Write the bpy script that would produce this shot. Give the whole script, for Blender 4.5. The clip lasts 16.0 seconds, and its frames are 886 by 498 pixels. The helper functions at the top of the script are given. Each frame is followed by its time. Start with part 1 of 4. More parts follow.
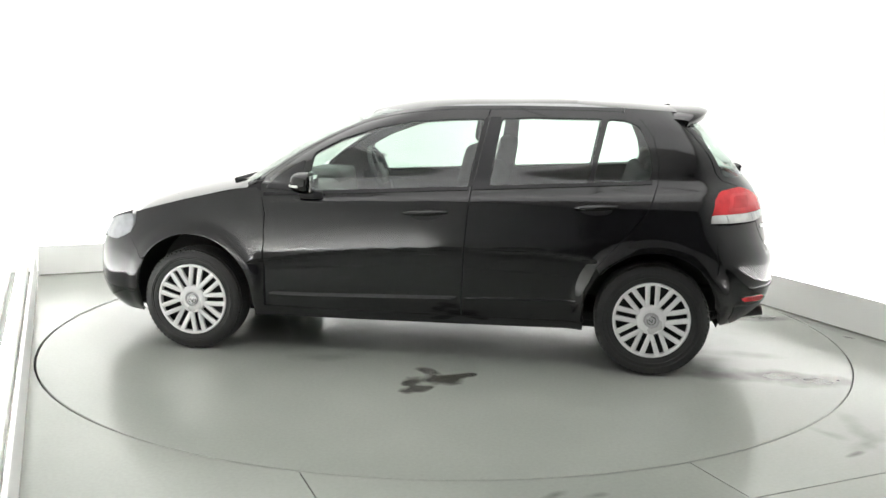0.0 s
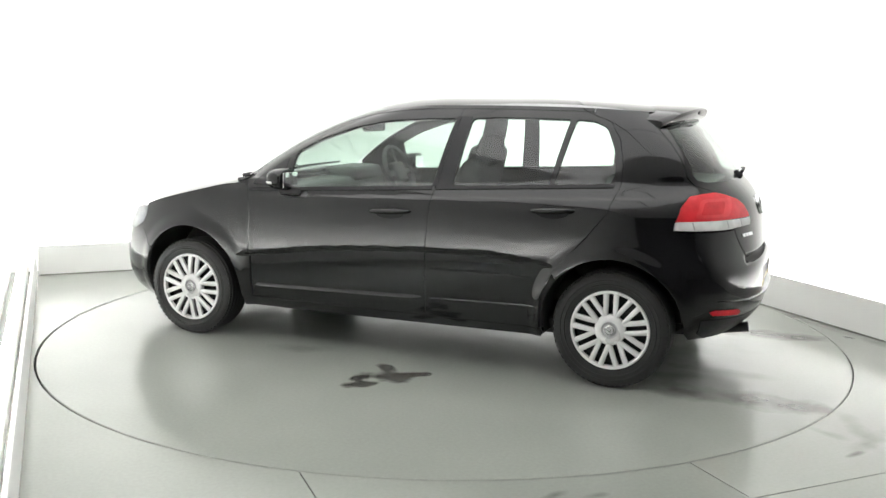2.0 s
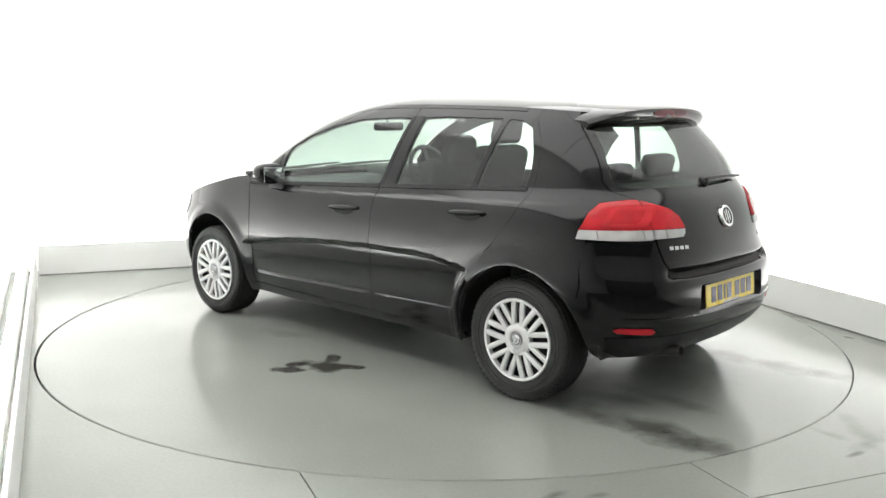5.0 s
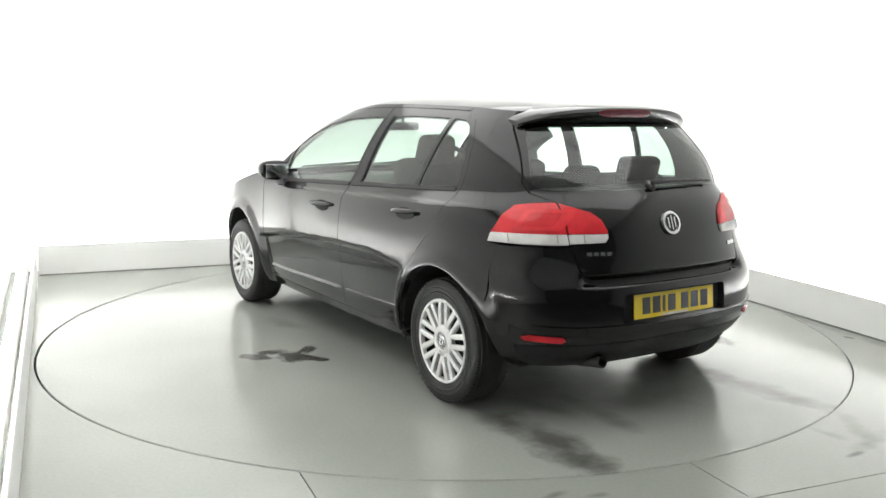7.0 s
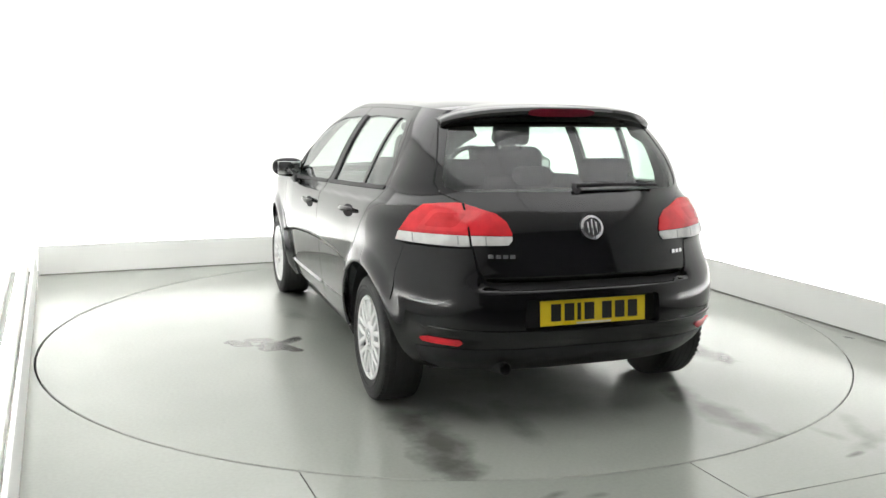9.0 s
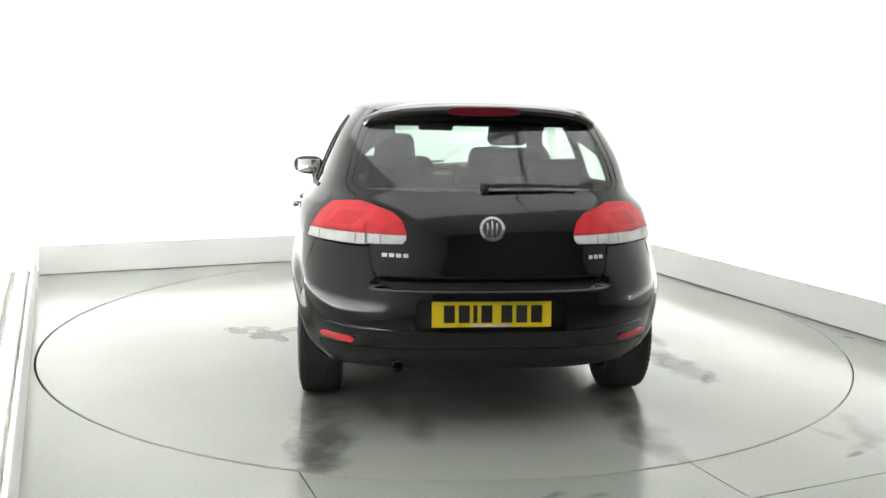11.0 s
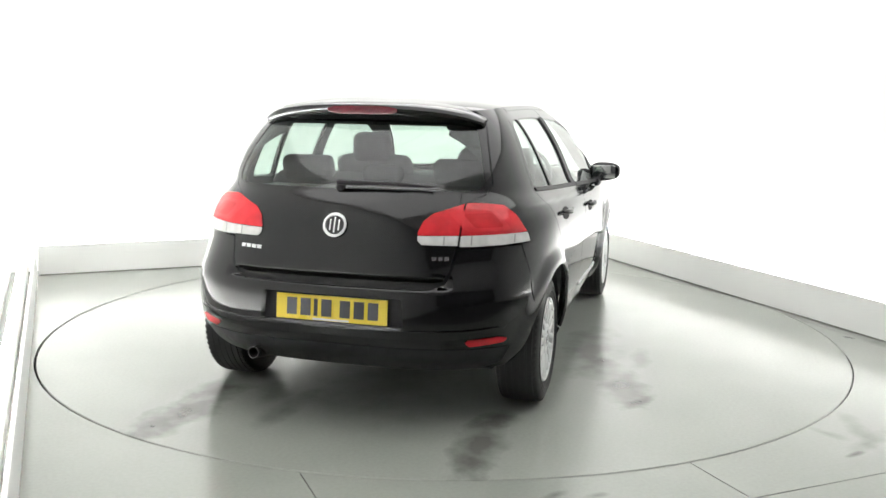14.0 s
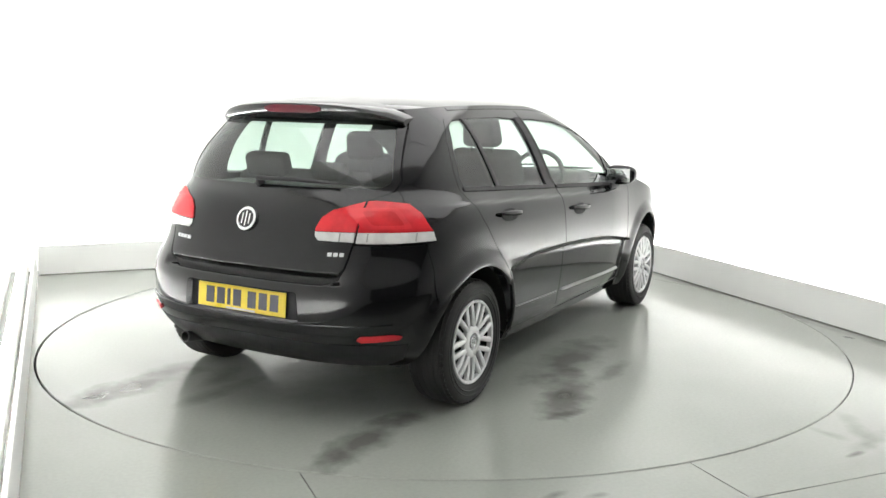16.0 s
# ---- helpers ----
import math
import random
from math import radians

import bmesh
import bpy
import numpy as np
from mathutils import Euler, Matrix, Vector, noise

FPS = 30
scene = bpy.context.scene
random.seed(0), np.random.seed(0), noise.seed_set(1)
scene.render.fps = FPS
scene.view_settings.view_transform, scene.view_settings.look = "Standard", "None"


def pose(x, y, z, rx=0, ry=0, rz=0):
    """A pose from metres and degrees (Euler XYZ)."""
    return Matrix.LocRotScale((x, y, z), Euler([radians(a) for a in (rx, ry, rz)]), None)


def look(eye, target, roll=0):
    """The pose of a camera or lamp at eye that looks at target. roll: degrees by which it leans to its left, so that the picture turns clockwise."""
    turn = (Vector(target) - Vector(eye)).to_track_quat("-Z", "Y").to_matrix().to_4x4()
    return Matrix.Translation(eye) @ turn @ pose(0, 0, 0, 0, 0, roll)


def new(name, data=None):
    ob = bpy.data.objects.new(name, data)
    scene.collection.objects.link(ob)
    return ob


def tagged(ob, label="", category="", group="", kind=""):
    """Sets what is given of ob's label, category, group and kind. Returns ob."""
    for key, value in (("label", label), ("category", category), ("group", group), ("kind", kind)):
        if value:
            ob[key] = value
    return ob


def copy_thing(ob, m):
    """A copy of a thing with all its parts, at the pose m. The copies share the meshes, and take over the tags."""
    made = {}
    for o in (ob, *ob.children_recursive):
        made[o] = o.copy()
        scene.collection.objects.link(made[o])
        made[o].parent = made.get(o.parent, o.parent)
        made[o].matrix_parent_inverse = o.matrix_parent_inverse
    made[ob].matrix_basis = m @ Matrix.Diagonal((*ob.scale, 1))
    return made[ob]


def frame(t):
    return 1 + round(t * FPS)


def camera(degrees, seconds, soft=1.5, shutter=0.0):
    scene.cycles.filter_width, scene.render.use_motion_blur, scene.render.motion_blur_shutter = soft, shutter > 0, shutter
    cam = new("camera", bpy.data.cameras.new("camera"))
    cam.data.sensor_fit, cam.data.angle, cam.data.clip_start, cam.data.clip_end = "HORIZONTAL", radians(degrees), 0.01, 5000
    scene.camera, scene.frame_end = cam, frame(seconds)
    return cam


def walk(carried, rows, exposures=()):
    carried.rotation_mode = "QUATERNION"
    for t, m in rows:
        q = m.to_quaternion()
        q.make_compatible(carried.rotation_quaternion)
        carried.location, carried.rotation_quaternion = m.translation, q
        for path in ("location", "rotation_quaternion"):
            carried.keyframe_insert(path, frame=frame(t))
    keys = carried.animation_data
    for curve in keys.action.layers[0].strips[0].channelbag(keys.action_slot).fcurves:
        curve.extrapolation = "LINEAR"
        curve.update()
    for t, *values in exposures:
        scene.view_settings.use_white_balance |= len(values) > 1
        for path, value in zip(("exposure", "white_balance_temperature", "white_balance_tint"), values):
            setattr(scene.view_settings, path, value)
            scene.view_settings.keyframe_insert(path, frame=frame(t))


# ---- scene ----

# ---------------------------------------------------------------- camera
cam = camera(51.506, 16.0, soft=1.5)
EYE = Vector((0.0, -5.772, 1.4587))
DOWN, PAN = radians(9.393), radians(-0.174)
AIM = EYE + Vector((math.sin(PAN) * math.cos(DOWN), math.cos(PAN) * math.cos(DOWN), -math.sin(DOWN)))
VIEW = look(EYE, AIM, 0.877)
walk(cam, [(0, VIEW), (16, VIEW)], [(0, 0.0), (16, 0.0)])

# the turn of the platform and the car on it: seconds, degrees
TURN = [(0, 171.06), (1.5, 161.19), (3.5, 147.74), (7, 123.38), (9, 109.65), (12.5, 85.10), (14.5, 71.08), (16, 60.59)]
CAR_OFF = (0.047, -0.0137)

# ---------------------------------------------------------------- light
ROOM = pose(0, 0, 0, 0, 0, 23.0)      # the booth stands askew to the camera
XL, XR, YB, YF, HC = -2.445, 2.43, 2.59, -6.4, 3.4
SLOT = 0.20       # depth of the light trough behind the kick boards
TABLE_R = 2.418
LIT_END = -3.3      # here the lit booth ends and the added, unseen dark floor begins

world = bpy.data.worlds.new("world")
scene.world = world
world.use_nodes = True
world.node_tree.nodes["Background"].inputs[0].default_value = (0.9, 0.95, 1.0, 1)
world.node_tree.nodes["Background"].inputs[1].default_value = 0.05

LAMP_POWER = 1.5
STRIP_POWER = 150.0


# ---------------------------------------------------------------- materials
def material(name):
    m = bpy.data.materials.new(name)
    m.use_nodes = True
    return m, m.node_tree, m.node_tree.nodes["Principled BSDF"]


def link(nt, a, b):
    nt.links.new(a, b)


def node(nt, kind, **values):
    n = nt.nodes.new(kind)
    for k, v in values.items():
        n.inputs[k].default_value = v
    return n


def coords(nt):
    return nt.nodes.new("ShaderNodeTexCoord").outputs["Object"]


def ramp(nt, src, stops):
    r = nt.nodes.new("ShaderNodeValToRGB")
    e = r.color_ramp.elements
    while len(e) < len(stops):
        e.new(0.5)
    for k, (p, c) in enumerate(stops):
        e[k].position = p
        e[k].color = (*c, 1) if len(c) == 3 else c
    link(nt, src, r.inputs["Fac"])
    return r.outputs["Color"]


def plain(name, col, rough, metal=0.0, grain=0.12, scale=40, bump=0.0, coat=0.0, spec=0.5):
    """A surface with a little variation of colour and gloss at two scales."""
    m, nt, b = material(name)
    co = coords(nt)
    n1 = node(nt, "ShaderNodeTexNoise", Scale=scale, Detail=4.0)
    n2 = node(nt, "ShaderNodeTexNoise", Scale=scale / 12, Detail=3.0)
    link(nt, co, n1.inputs["Vector"])
    link(nt, co, n2.inputs["Vector"])
    add = node(nt, "ShaderNodeMath")
    add.operation = "ADD"
    link(nt, n1.outputs["Fac"], add.inputs[0])
    link(nt, n2.outputs["Fac"], add.inputs[1])
    lo = [c * (1 - grain) for c in col]
    hi = [min(1, c * (1 + grain)) for c in col]
    link(nt, ramp(nt, add.outputs[0], [(0.35, lo), (0.65, hi)]), b.inputs["Base Color"])
    rr = ramp(nt, n2.outputs["Fac"], [(0.3, [max(0, rough - 0.05)] * 3), (0.7, [min(1, rough + 0.05)] * 3)])
    link(nt, rr, b.inputs["Roughness"])
    b.inputs["Metallic"].default_value = metal
    b.inputs["Coat Weight"].default_value = coat
    b.inputs["Coat Roughness"].default_value = 0.03
    b.inputs["Specular IOR Level"].default_value = spec
    if bump:
        bp = node(nt, "ShaderNodeBump", Strength=bump, Distance=0.002)
        link(nt, n1.outputs["Fac"], bp.inputs["Height"])
        link(nt, bp.outputs[0], b.inputs["Normal"])
    return m


def paint_material():
    """Black metallic car paint under clear coat, with faint road film."""
    m, nt, b = material("black_paint")
    co = coords(nt)
    flake = node(nt, "ShaderNodeTexNoise", Scale=900.0, Detail=1.0)
    film = node(nt, "ShaderNodeTexNoise", Scale=5.0, Detail=6.0)
    link(nt, co, flake.inputs["Vector"])
    link(nt, co, film.inputs["Vector"])
    link(nt, ramp(nt, flake.outputs["Fac"], [(0.3, (0.002, 0.002, 0.0024)), (0.75, (0.006, 0.006, 0.007))]), b.inputs["Base Color"])
    link(nt, ramp(nt, film.outputs["Fac"], [(0.3, (0.055,) * 3), (0.75, (0.11,) * 3)]), b.inputs["Roughness"])
    b.inputs["Specular IOR Level"].default_value = 0.5
    b.inputs["Coat Weight"].default_value = 0.0
    b.inputs["Coat Roughness"].default_value = 0.06
    return m


def glass_material(name, tint):
    m, nt, b = material(name)
    nt.nodes.remove(b)
    out = nt.nodes["Material Output"]
    tr = node(nt, "ShaderNodeBsdfTransparent", Color=(*tint, 1))
    gl = node(nt, "ShaderNodeBsdfGlossy", Color=(1, 1, 1, 1), Roughness=0.02)
    lw = nt.nodes.new("ShaderNodeLayerWeight")
    pw = nt.nodes.new("ShaderNodeMath")
    pw.operation, pw.inputs[1].default_value = "POWER", 4.5
    link(nt, lw.outputs["Facing"], pw.inputs[0])
    fr = nt.nodes.new("ShaderNodeMath")
    fr.operation, fr.inputs[1].default_value, fr.inputs[2].default_value = "MULTIPLY_ADD", 0.92, 0.06
    link(nt, pw.outputs[0], fr.inputs[0])
    mx = nt.nodes.new("ShaderNodeMixShader")
    link(nt, fr.outputs[0], mx.inputs[0])
    link(nt, tr.outputs[0], mx.inputs[1])
    link(nt, gl.outputs[0], mx.inputs[2])
    link(nt, mx.outputs[0], out.inputs["Surface"])
    return m


def lens_material(name, col, rough=0.12):
    """Moulded lamp lens with uneven depth behind a smooth skin."""
    m, nt, b = material(name)
    co = coords(nt)
    big = node(nt, "ShaderNodeTexNoise", Scale=14.0, Detail=2.0)
    link(nt, co, big.inputs["Vector"])
    lo = [c * 0.82 for c in col]
    link(nt, ramp(nt, big.outputs["Fac"], [(0.35, lo), (0.6, col)]), b.inputs["Base Color"])
    b.inputs["Roughness"].default_value = rough
    return m


def floor_material(name, stains=(), seed=0.0):
    """Grey-green painted concrete: semi-gloss, scuffed; stains lists damp and other dark marks."""
    m, nt, b = material(name)
    co = coords(nt)
    fine = node(nt, "ShaderNodeTexNoise", Scale=60.0, Detail=3.0)
    mid = node(nt, "ShaderNodeTexNoise", Scale=0.9, Detail=2.0)
    scuff = node(nt, "ShaderNodeTexNoise", Scale=5.0, Detail=3.0)
    shift = node(nt, "ShaderNodeVectorMath")
    shift.operation = "ADD"
    shift.inputs[1].default_value = (seed, seed * 2, 0)
    link(nt, co, shift.inputs[0])
    for n in (fine, mid, scuff):
        link(nt, shift.outputs[0], n.inputs["Vector"])
    basec = ramp(nt, mid.outputs["Fac"], [(0.2, (0.255, 0.272, 0.246)), (0.8, (0.320, 0.333, 0.305))])
    grit = ramp(nt, fine.outputs["Fac"], [(0.2, (0.95,) * 3), (0.8, (1.05,) * 3)])
    mul = nt.nodes.new("ShaderNodeMix")
    mul.data_type, mul.blend_type = "RGBA", "MULTIPLY"
    mul.inputs[0].default_value = 1.0
    link(nt, basec, mul.inputs[6])
    link(nt, grit, mul.inputs[7])
    col = mul.outputs[2]
    rough = ramp(nt, scuff.outputs["Fac"], [(0.2, (0.155,) * 3), (0.8, (0.22,) * 3)])
    warp = node(nt, "ShaderNodeTexNoise", Scale=6.0, Detail=6.0)
    link(nt, shift.outputs[0], warp.inputs["Vector"])
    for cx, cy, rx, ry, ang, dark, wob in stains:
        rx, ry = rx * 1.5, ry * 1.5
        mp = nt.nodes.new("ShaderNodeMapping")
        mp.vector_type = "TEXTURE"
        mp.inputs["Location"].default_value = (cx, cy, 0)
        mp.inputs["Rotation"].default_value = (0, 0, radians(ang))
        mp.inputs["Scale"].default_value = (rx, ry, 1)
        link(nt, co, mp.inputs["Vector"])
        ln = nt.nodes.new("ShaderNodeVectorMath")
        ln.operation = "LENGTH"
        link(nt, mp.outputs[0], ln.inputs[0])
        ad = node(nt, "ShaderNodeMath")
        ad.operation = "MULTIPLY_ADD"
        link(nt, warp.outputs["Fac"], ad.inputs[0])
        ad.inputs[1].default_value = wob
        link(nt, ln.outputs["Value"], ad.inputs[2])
        # strong marks have a crisp rim, faint ones fade out
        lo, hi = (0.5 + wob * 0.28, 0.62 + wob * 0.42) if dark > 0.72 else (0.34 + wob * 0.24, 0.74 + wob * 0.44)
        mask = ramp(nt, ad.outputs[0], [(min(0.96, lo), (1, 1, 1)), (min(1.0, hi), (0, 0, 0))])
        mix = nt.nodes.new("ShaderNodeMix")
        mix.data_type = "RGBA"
        mark_fac = nt.nodes.new("ShaderNodeMath")
        mark_fac.operation = "MULTIPLY"
        link(nt, mask, mark_fac.inputs[0])
        mark_fac.inputs[1].default_value = dark
        link(nt, mark_fac.outputs[0], mix.inputs[0])
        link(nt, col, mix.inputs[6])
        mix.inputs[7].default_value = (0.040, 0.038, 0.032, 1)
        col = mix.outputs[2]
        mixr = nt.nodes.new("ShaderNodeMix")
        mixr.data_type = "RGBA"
        link(nt, mark_fac.outputs[0], mixr.inputs[0])
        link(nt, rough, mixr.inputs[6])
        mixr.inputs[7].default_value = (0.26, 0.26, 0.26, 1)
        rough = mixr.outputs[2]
    link(nt, col, b.inputs["Base Color"])
    link(nt, rough, b.inputs["Roughness"])
    b.inputs["Specular IOR Level"].default_value = 0.9
    bp = node(nt, "ShaderNodeBump", Strength=0.05, Distance=0.002)
    link(nt, fine.outputs["Fac"], bp.inputs["Height"])
    link(nt, bp.outputs[0], b.inputs["Normal"])
    return m


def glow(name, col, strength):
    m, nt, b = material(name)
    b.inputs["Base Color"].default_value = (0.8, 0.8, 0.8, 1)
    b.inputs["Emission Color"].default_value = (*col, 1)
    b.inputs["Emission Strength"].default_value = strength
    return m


# damp and other dark marks on the turntable: centre, half sizes, turn, strength, raggedness
STAINS_AND_REFLECTION = [
    (-0.13, 1.13, 0.25, 0.13, 15, 0.92, 1.05), (-0.25, 1.05, 0.26, 0.10, 25, 0.9, 1.3), (-0.02, 1.23, 0.20, 0.11, 60, 0.9, 1.3), (-0.08, 1.01, 0.15, 0.09, -30, 0.8, 1.3), (-0.06, 1.30, 0.16, 0.10, 20, 0.9, 1.2),
    (-1.92, 0.70, 0.54, 0.18, -8, 0.70, 0.85), (-2.10, 0.72, 0.28, 0.17, 10, 0.68, 0.85), (-1.58, 0.76, 0.34, 0.12, -10, 0.5, 0.9),
    (-1.80, 0.28, 0.38, 0.10, -4, 0.38, 0.9), (-1.55, 0.45, 0.25, 0.12, 20, 0.35, 0.9),
    (-1.95, -0.70, 0.52, 0.14, 3, 0.64, 0.85), (-1.62, -0.70, 0.22, 0.12, -10, 0.5, 0.9), (-2.18, -0.72, 0.18, 0.11, 10, 0.45, 0.9),
    # along the right side: damp, mixed with the car's reflection put into the colour
    (-0.25, -0.98, 0.74, 0.22, 4, 0.55, 0.85), (-0.75, -1.14, 0.46, 0.20, 20, 0.52, 0.85), (-0.98, -1.22, 0.40, 0.21, 15, 0.55, 0.95), (-1.16, -1.30, 0.20, 0.10, -30, 0.7, 1.1), (-0.42, -1.26, 0.36, 0.09, 0, 0.4, 1.0),
    # first two: broad faint darkening under the tail and under the whole car
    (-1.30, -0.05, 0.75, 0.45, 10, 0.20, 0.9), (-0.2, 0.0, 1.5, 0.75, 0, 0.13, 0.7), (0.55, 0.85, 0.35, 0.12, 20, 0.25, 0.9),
]
M_PAINT = paint_material()
M_GLASS = glass_material("green_tinted_glass", (0.75, 0.86, 0.80))
M_CLEAR = lens_material("clear_lens", (0.72, 0.72, 0.70), 0.12)
M_RED = lens_material("red_lens", (0.66, 0.024, 0.034), 0.08)
M_HEADLAMP = lens_material("headlamp_lens", (0.24, 0.25, 0.26), 0.08)
M_REDCORE = lens_material("deep_red_lens", (0.60, 0.020, 0.028), 0.08)
M_REDRIM = lens_material("bright_red_lens", (0.70, 0.032, 0.042), 0.08)
M_RIB = plain("grey_lens_rib", (0.28, 0.29, 0.28), 0.3)
M_REDDARK = lens_material("dark_red_lens", (0.10, 0.006, 0.014), 0.2)
M_PLASTIC = plain("black_plastic", (0.011, 0.011, 0.012), 0.45, grain=0.2, scale=300, bump=0.15, spec=0.3)
M_GAP = plain("dark_inner", (0.006, 0.006, 0.007), 0.7, grain=0.1)
M_TRIM = plain("interior_trim", (0.035, 0.038, 0.037), 0.55, grain=0.2, scale=220, bump=0.2)
M_FABRIC = plain("seat_cloth", (0.018, 0.020, 0.020), 0.9, grain=0.2, scale=120)
M_HEADLINE = plain("headliner", (0.42, 0.43, 0.41), 0.95, grain=0.08, scale=200, bump=0.2)
M_TYRE = plain("tyre_rubber", (0.010, 0.010, 0.010), 0.62, grain=0.3, scale=90, bump=0.3)
M_COVER = plain("silver_plastic", (0.74, 0.74, 0.74), 0.30, metal=0.25, grain=0.06, scale=60, coat=0.3)
M_CAP = plain("grey_cap", (0.45, 0.45, 0.46), 0.35, metal=0.4, grain=0.1, scale=80)
M_CHROME = plain("chrome", (0.78, 0.79, 0.8), 0.12, metal=1.0, grain=0.04)
M_STEEL = plain("dark_steel", (0.05, 0.05, 0.05), 0.5, metal=0.8, grain=0.3)
M_YELLOW = plain("yellow_plate", (0.74, 0.56, 0.02), 0.3, grain=0.05, scale=30)
M_INK = plain("plate_ink", (0.012, 0.012, 0.012), 0.4, grain=0.05)
M_MIRROR = plain("mirror_glass", (0.85, 0.86, 0.87), 0.02, metal=1.0, grain=0.02)
M_WALL = plain("white_wall_paint", (0.86, 0.865, 0.85), 0.55, grain=0.02, scale=12, bump=0.05)
M_SKIRT = plain("grey_white_board", (0.75, 0.755, 0.735), 0.5, grain=0.17, scale=7, bump=0.1)
M_DARK = plain("dark_open_end", (0.09, 0.09, 0.092), 0.85, grain=0.2, scale=20, bump=0.2)
M_CEIL = plain("ceiling_paint", (0.8, 0.8, 0.79), 0.8, grain=0.03, scale=10)
M_FLOOR = floor_material("painted_concrete", [(0.95, -2.52, 0.22, 0.08, 20, 0.32, 1.0), (0.86, -2.36, 0.06, 0.20, 15, 0.30, 1.0), (1.02, -2.40, 0.34, 0.07, 60, 0.3, 0.9), (0.78, -2.60, 0.10, 0.03, 8, 0.7, 1.0),
                                             (1.25, -2.45, 0.28, 0.10, 40, 0.35, 1.0), (-0.60, -2.50, 0.13, 0.05, 15, 0.6, 1.1), (-0.45, -2.56, 0.10, 0.04, 0, 0.4, 1.1),
                                             # last two: shadow line along the east board, put into the floor colour
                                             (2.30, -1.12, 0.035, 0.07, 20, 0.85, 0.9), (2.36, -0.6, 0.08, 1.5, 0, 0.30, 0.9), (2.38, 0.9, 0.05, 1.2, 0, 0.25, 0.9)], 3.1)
M_TABLE = floor_material("painted_turntable", STAINS_AND_REFLECTION, 0.0)
M_UNSEEN_FLOOR = plain("unseen_dark_floor", (0.05, 0.05, 0.048), 0.7, grain=0.3, scale=12, bump=0.2)
M_FOOT_SHADE = plain("foot_shade", (0.13, 0.13, 0.12), 0.8, grain=0.5, scale=14, bump=0.3)
M_PIT = plain("pit_dark", (0.02, 0.02, 0.02), 0.8)
M_LAMP = glow("lamp_diffuser", (1.0, 0.995, 0.985), LAMP_POWER)
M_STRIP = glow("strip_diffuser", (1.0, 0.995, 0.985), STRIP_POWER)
M_FRAME = plain("lamp_frame", (0.7, 0.7, 0.7), 0.4, metal=0.5)


# ---------------------------------------------------------------- mesh helpers
def shade(me, smooth=True):
    me.polygons.foreach_set("use_smooth", [smooth] * len(me.polygons))


def part(name, bm, mat, parent=None, label="", smooth=True):
    """Links a bmesh as one mesh object under a thing or a part."""
    me = bpy.data.meshes.new(name)
    bmesh.ops.recalc_face_normals(bm, faces=bm.faces)
    bm.to_mesh(me)
    bm.free()
    shade(me, smooth)
    if smooth:
        me.set_sharp_from_angle(angle=radians(40))
    me.materials.append(mat)
    ob = new(name, me)
    ob.parent = parent
    if label:
        tagged(ob, label)
    return ob


def mesh_part(name, verts, faces, mat, parent=None, label="", normals=None):
    me = bpy.data.meshes.new(name)
    me.from_pydata([tuple(v) for v in verts], [], [tuple(f) for f in faces])
    me.update()
    shade(me)
    if normals is not None:
        me.normals_split_custom_set_from_vertices([tuple(n) for n in normals])
    me.materials.append(mat)
    ob = new(name, me)
    ob.parent = parent
    if label:
        tagged(ob, label)
    return ob


def box(size, centre=(0, 0, 0), bevel=0.0, seg=2, turn=(0, 0, 0)):
    bm = bmesh.new()
    bmesh.ops.create_cube(bm, size=1)
    bmesh.ops.scale(bm, vec=size, verts=bm.verts)
    if bevel:
        bmesh.ops.bevel(bm, geom=list(bm.edges), offset=bevel, segments=seg, profile=0.5, affect="EDGES")
    bmesh.ops.transform(bm, matrix=pose(*centre, *turn), verts=bm.verts)
    return bm


def merge(*bms):
    out = bmesh.new()
    for b in bms:
        me = bpy.data.meshes.new("tmp")
        b.to_mesh(me)
        b.free()
        out.from_mesh(me)
        bpy.data.meshes.remove(me)
    return out


def lathe(profile, seg=48, axis="Y", caps=False):
    """Turns (radius, along) points round an axis."""
    bm = bmesh.new()
    rings = []
    for r, h in profile:
        ring = []
        for k in range(seg):
            a = 2 * math.pi * k / seg
            ring.append(bm.verts.new((r * math.cos(a), h, r * math.sin(a)) if axis == "Y" else (r * math.cos(a), r * math.sin(a), h)))
        rings.append(ring)
    for a, b in zip(rings, rings[1:]):
        for k in range(seg):
            bm.faces.new((a[k], a[(k + 1) % seg], b[(k + 1) % seg], b[k]))
    for ring in (rings[0], rings[-1]) if caps else ():
        bm.faces.new(ring)
    bmesh.ops.remove_doubles(bm, verts=bm.verts, dist=1e-5)
    return bm


def tube(points, r, seg=10):
    """A round bar along points."""
    bm = bmesh.new()
    pts = [Vector(p) for p in points]
    rings = []
    for i, p in enumerate(pts):
        d = (pts[min(i + 1, len(pts) - 1)] - pts[max(i - 1, 0)]).normalized()
        q = d.to_track_quat("Z", "Y")
        rad = r[i] if isinstance(r, (list, tuple)) else r
        rings.append([bm.verts.new(p + q @ Vector((rad * math.cos(2 * math.pi * k / seg), rad * math.sin(2 * math.pi * k / seg), 0))) for k in range(seg)])
    for a, b in zip(rings, rings[1:]):
        for k in range(seg):
            bm.faces.new((a[k], a[(k + 1) % seg], b[(k + 1) % seg], b[k]))
    bm.faces.new(rings[0])
    bm.faces.new(rings[-1])
    return bm


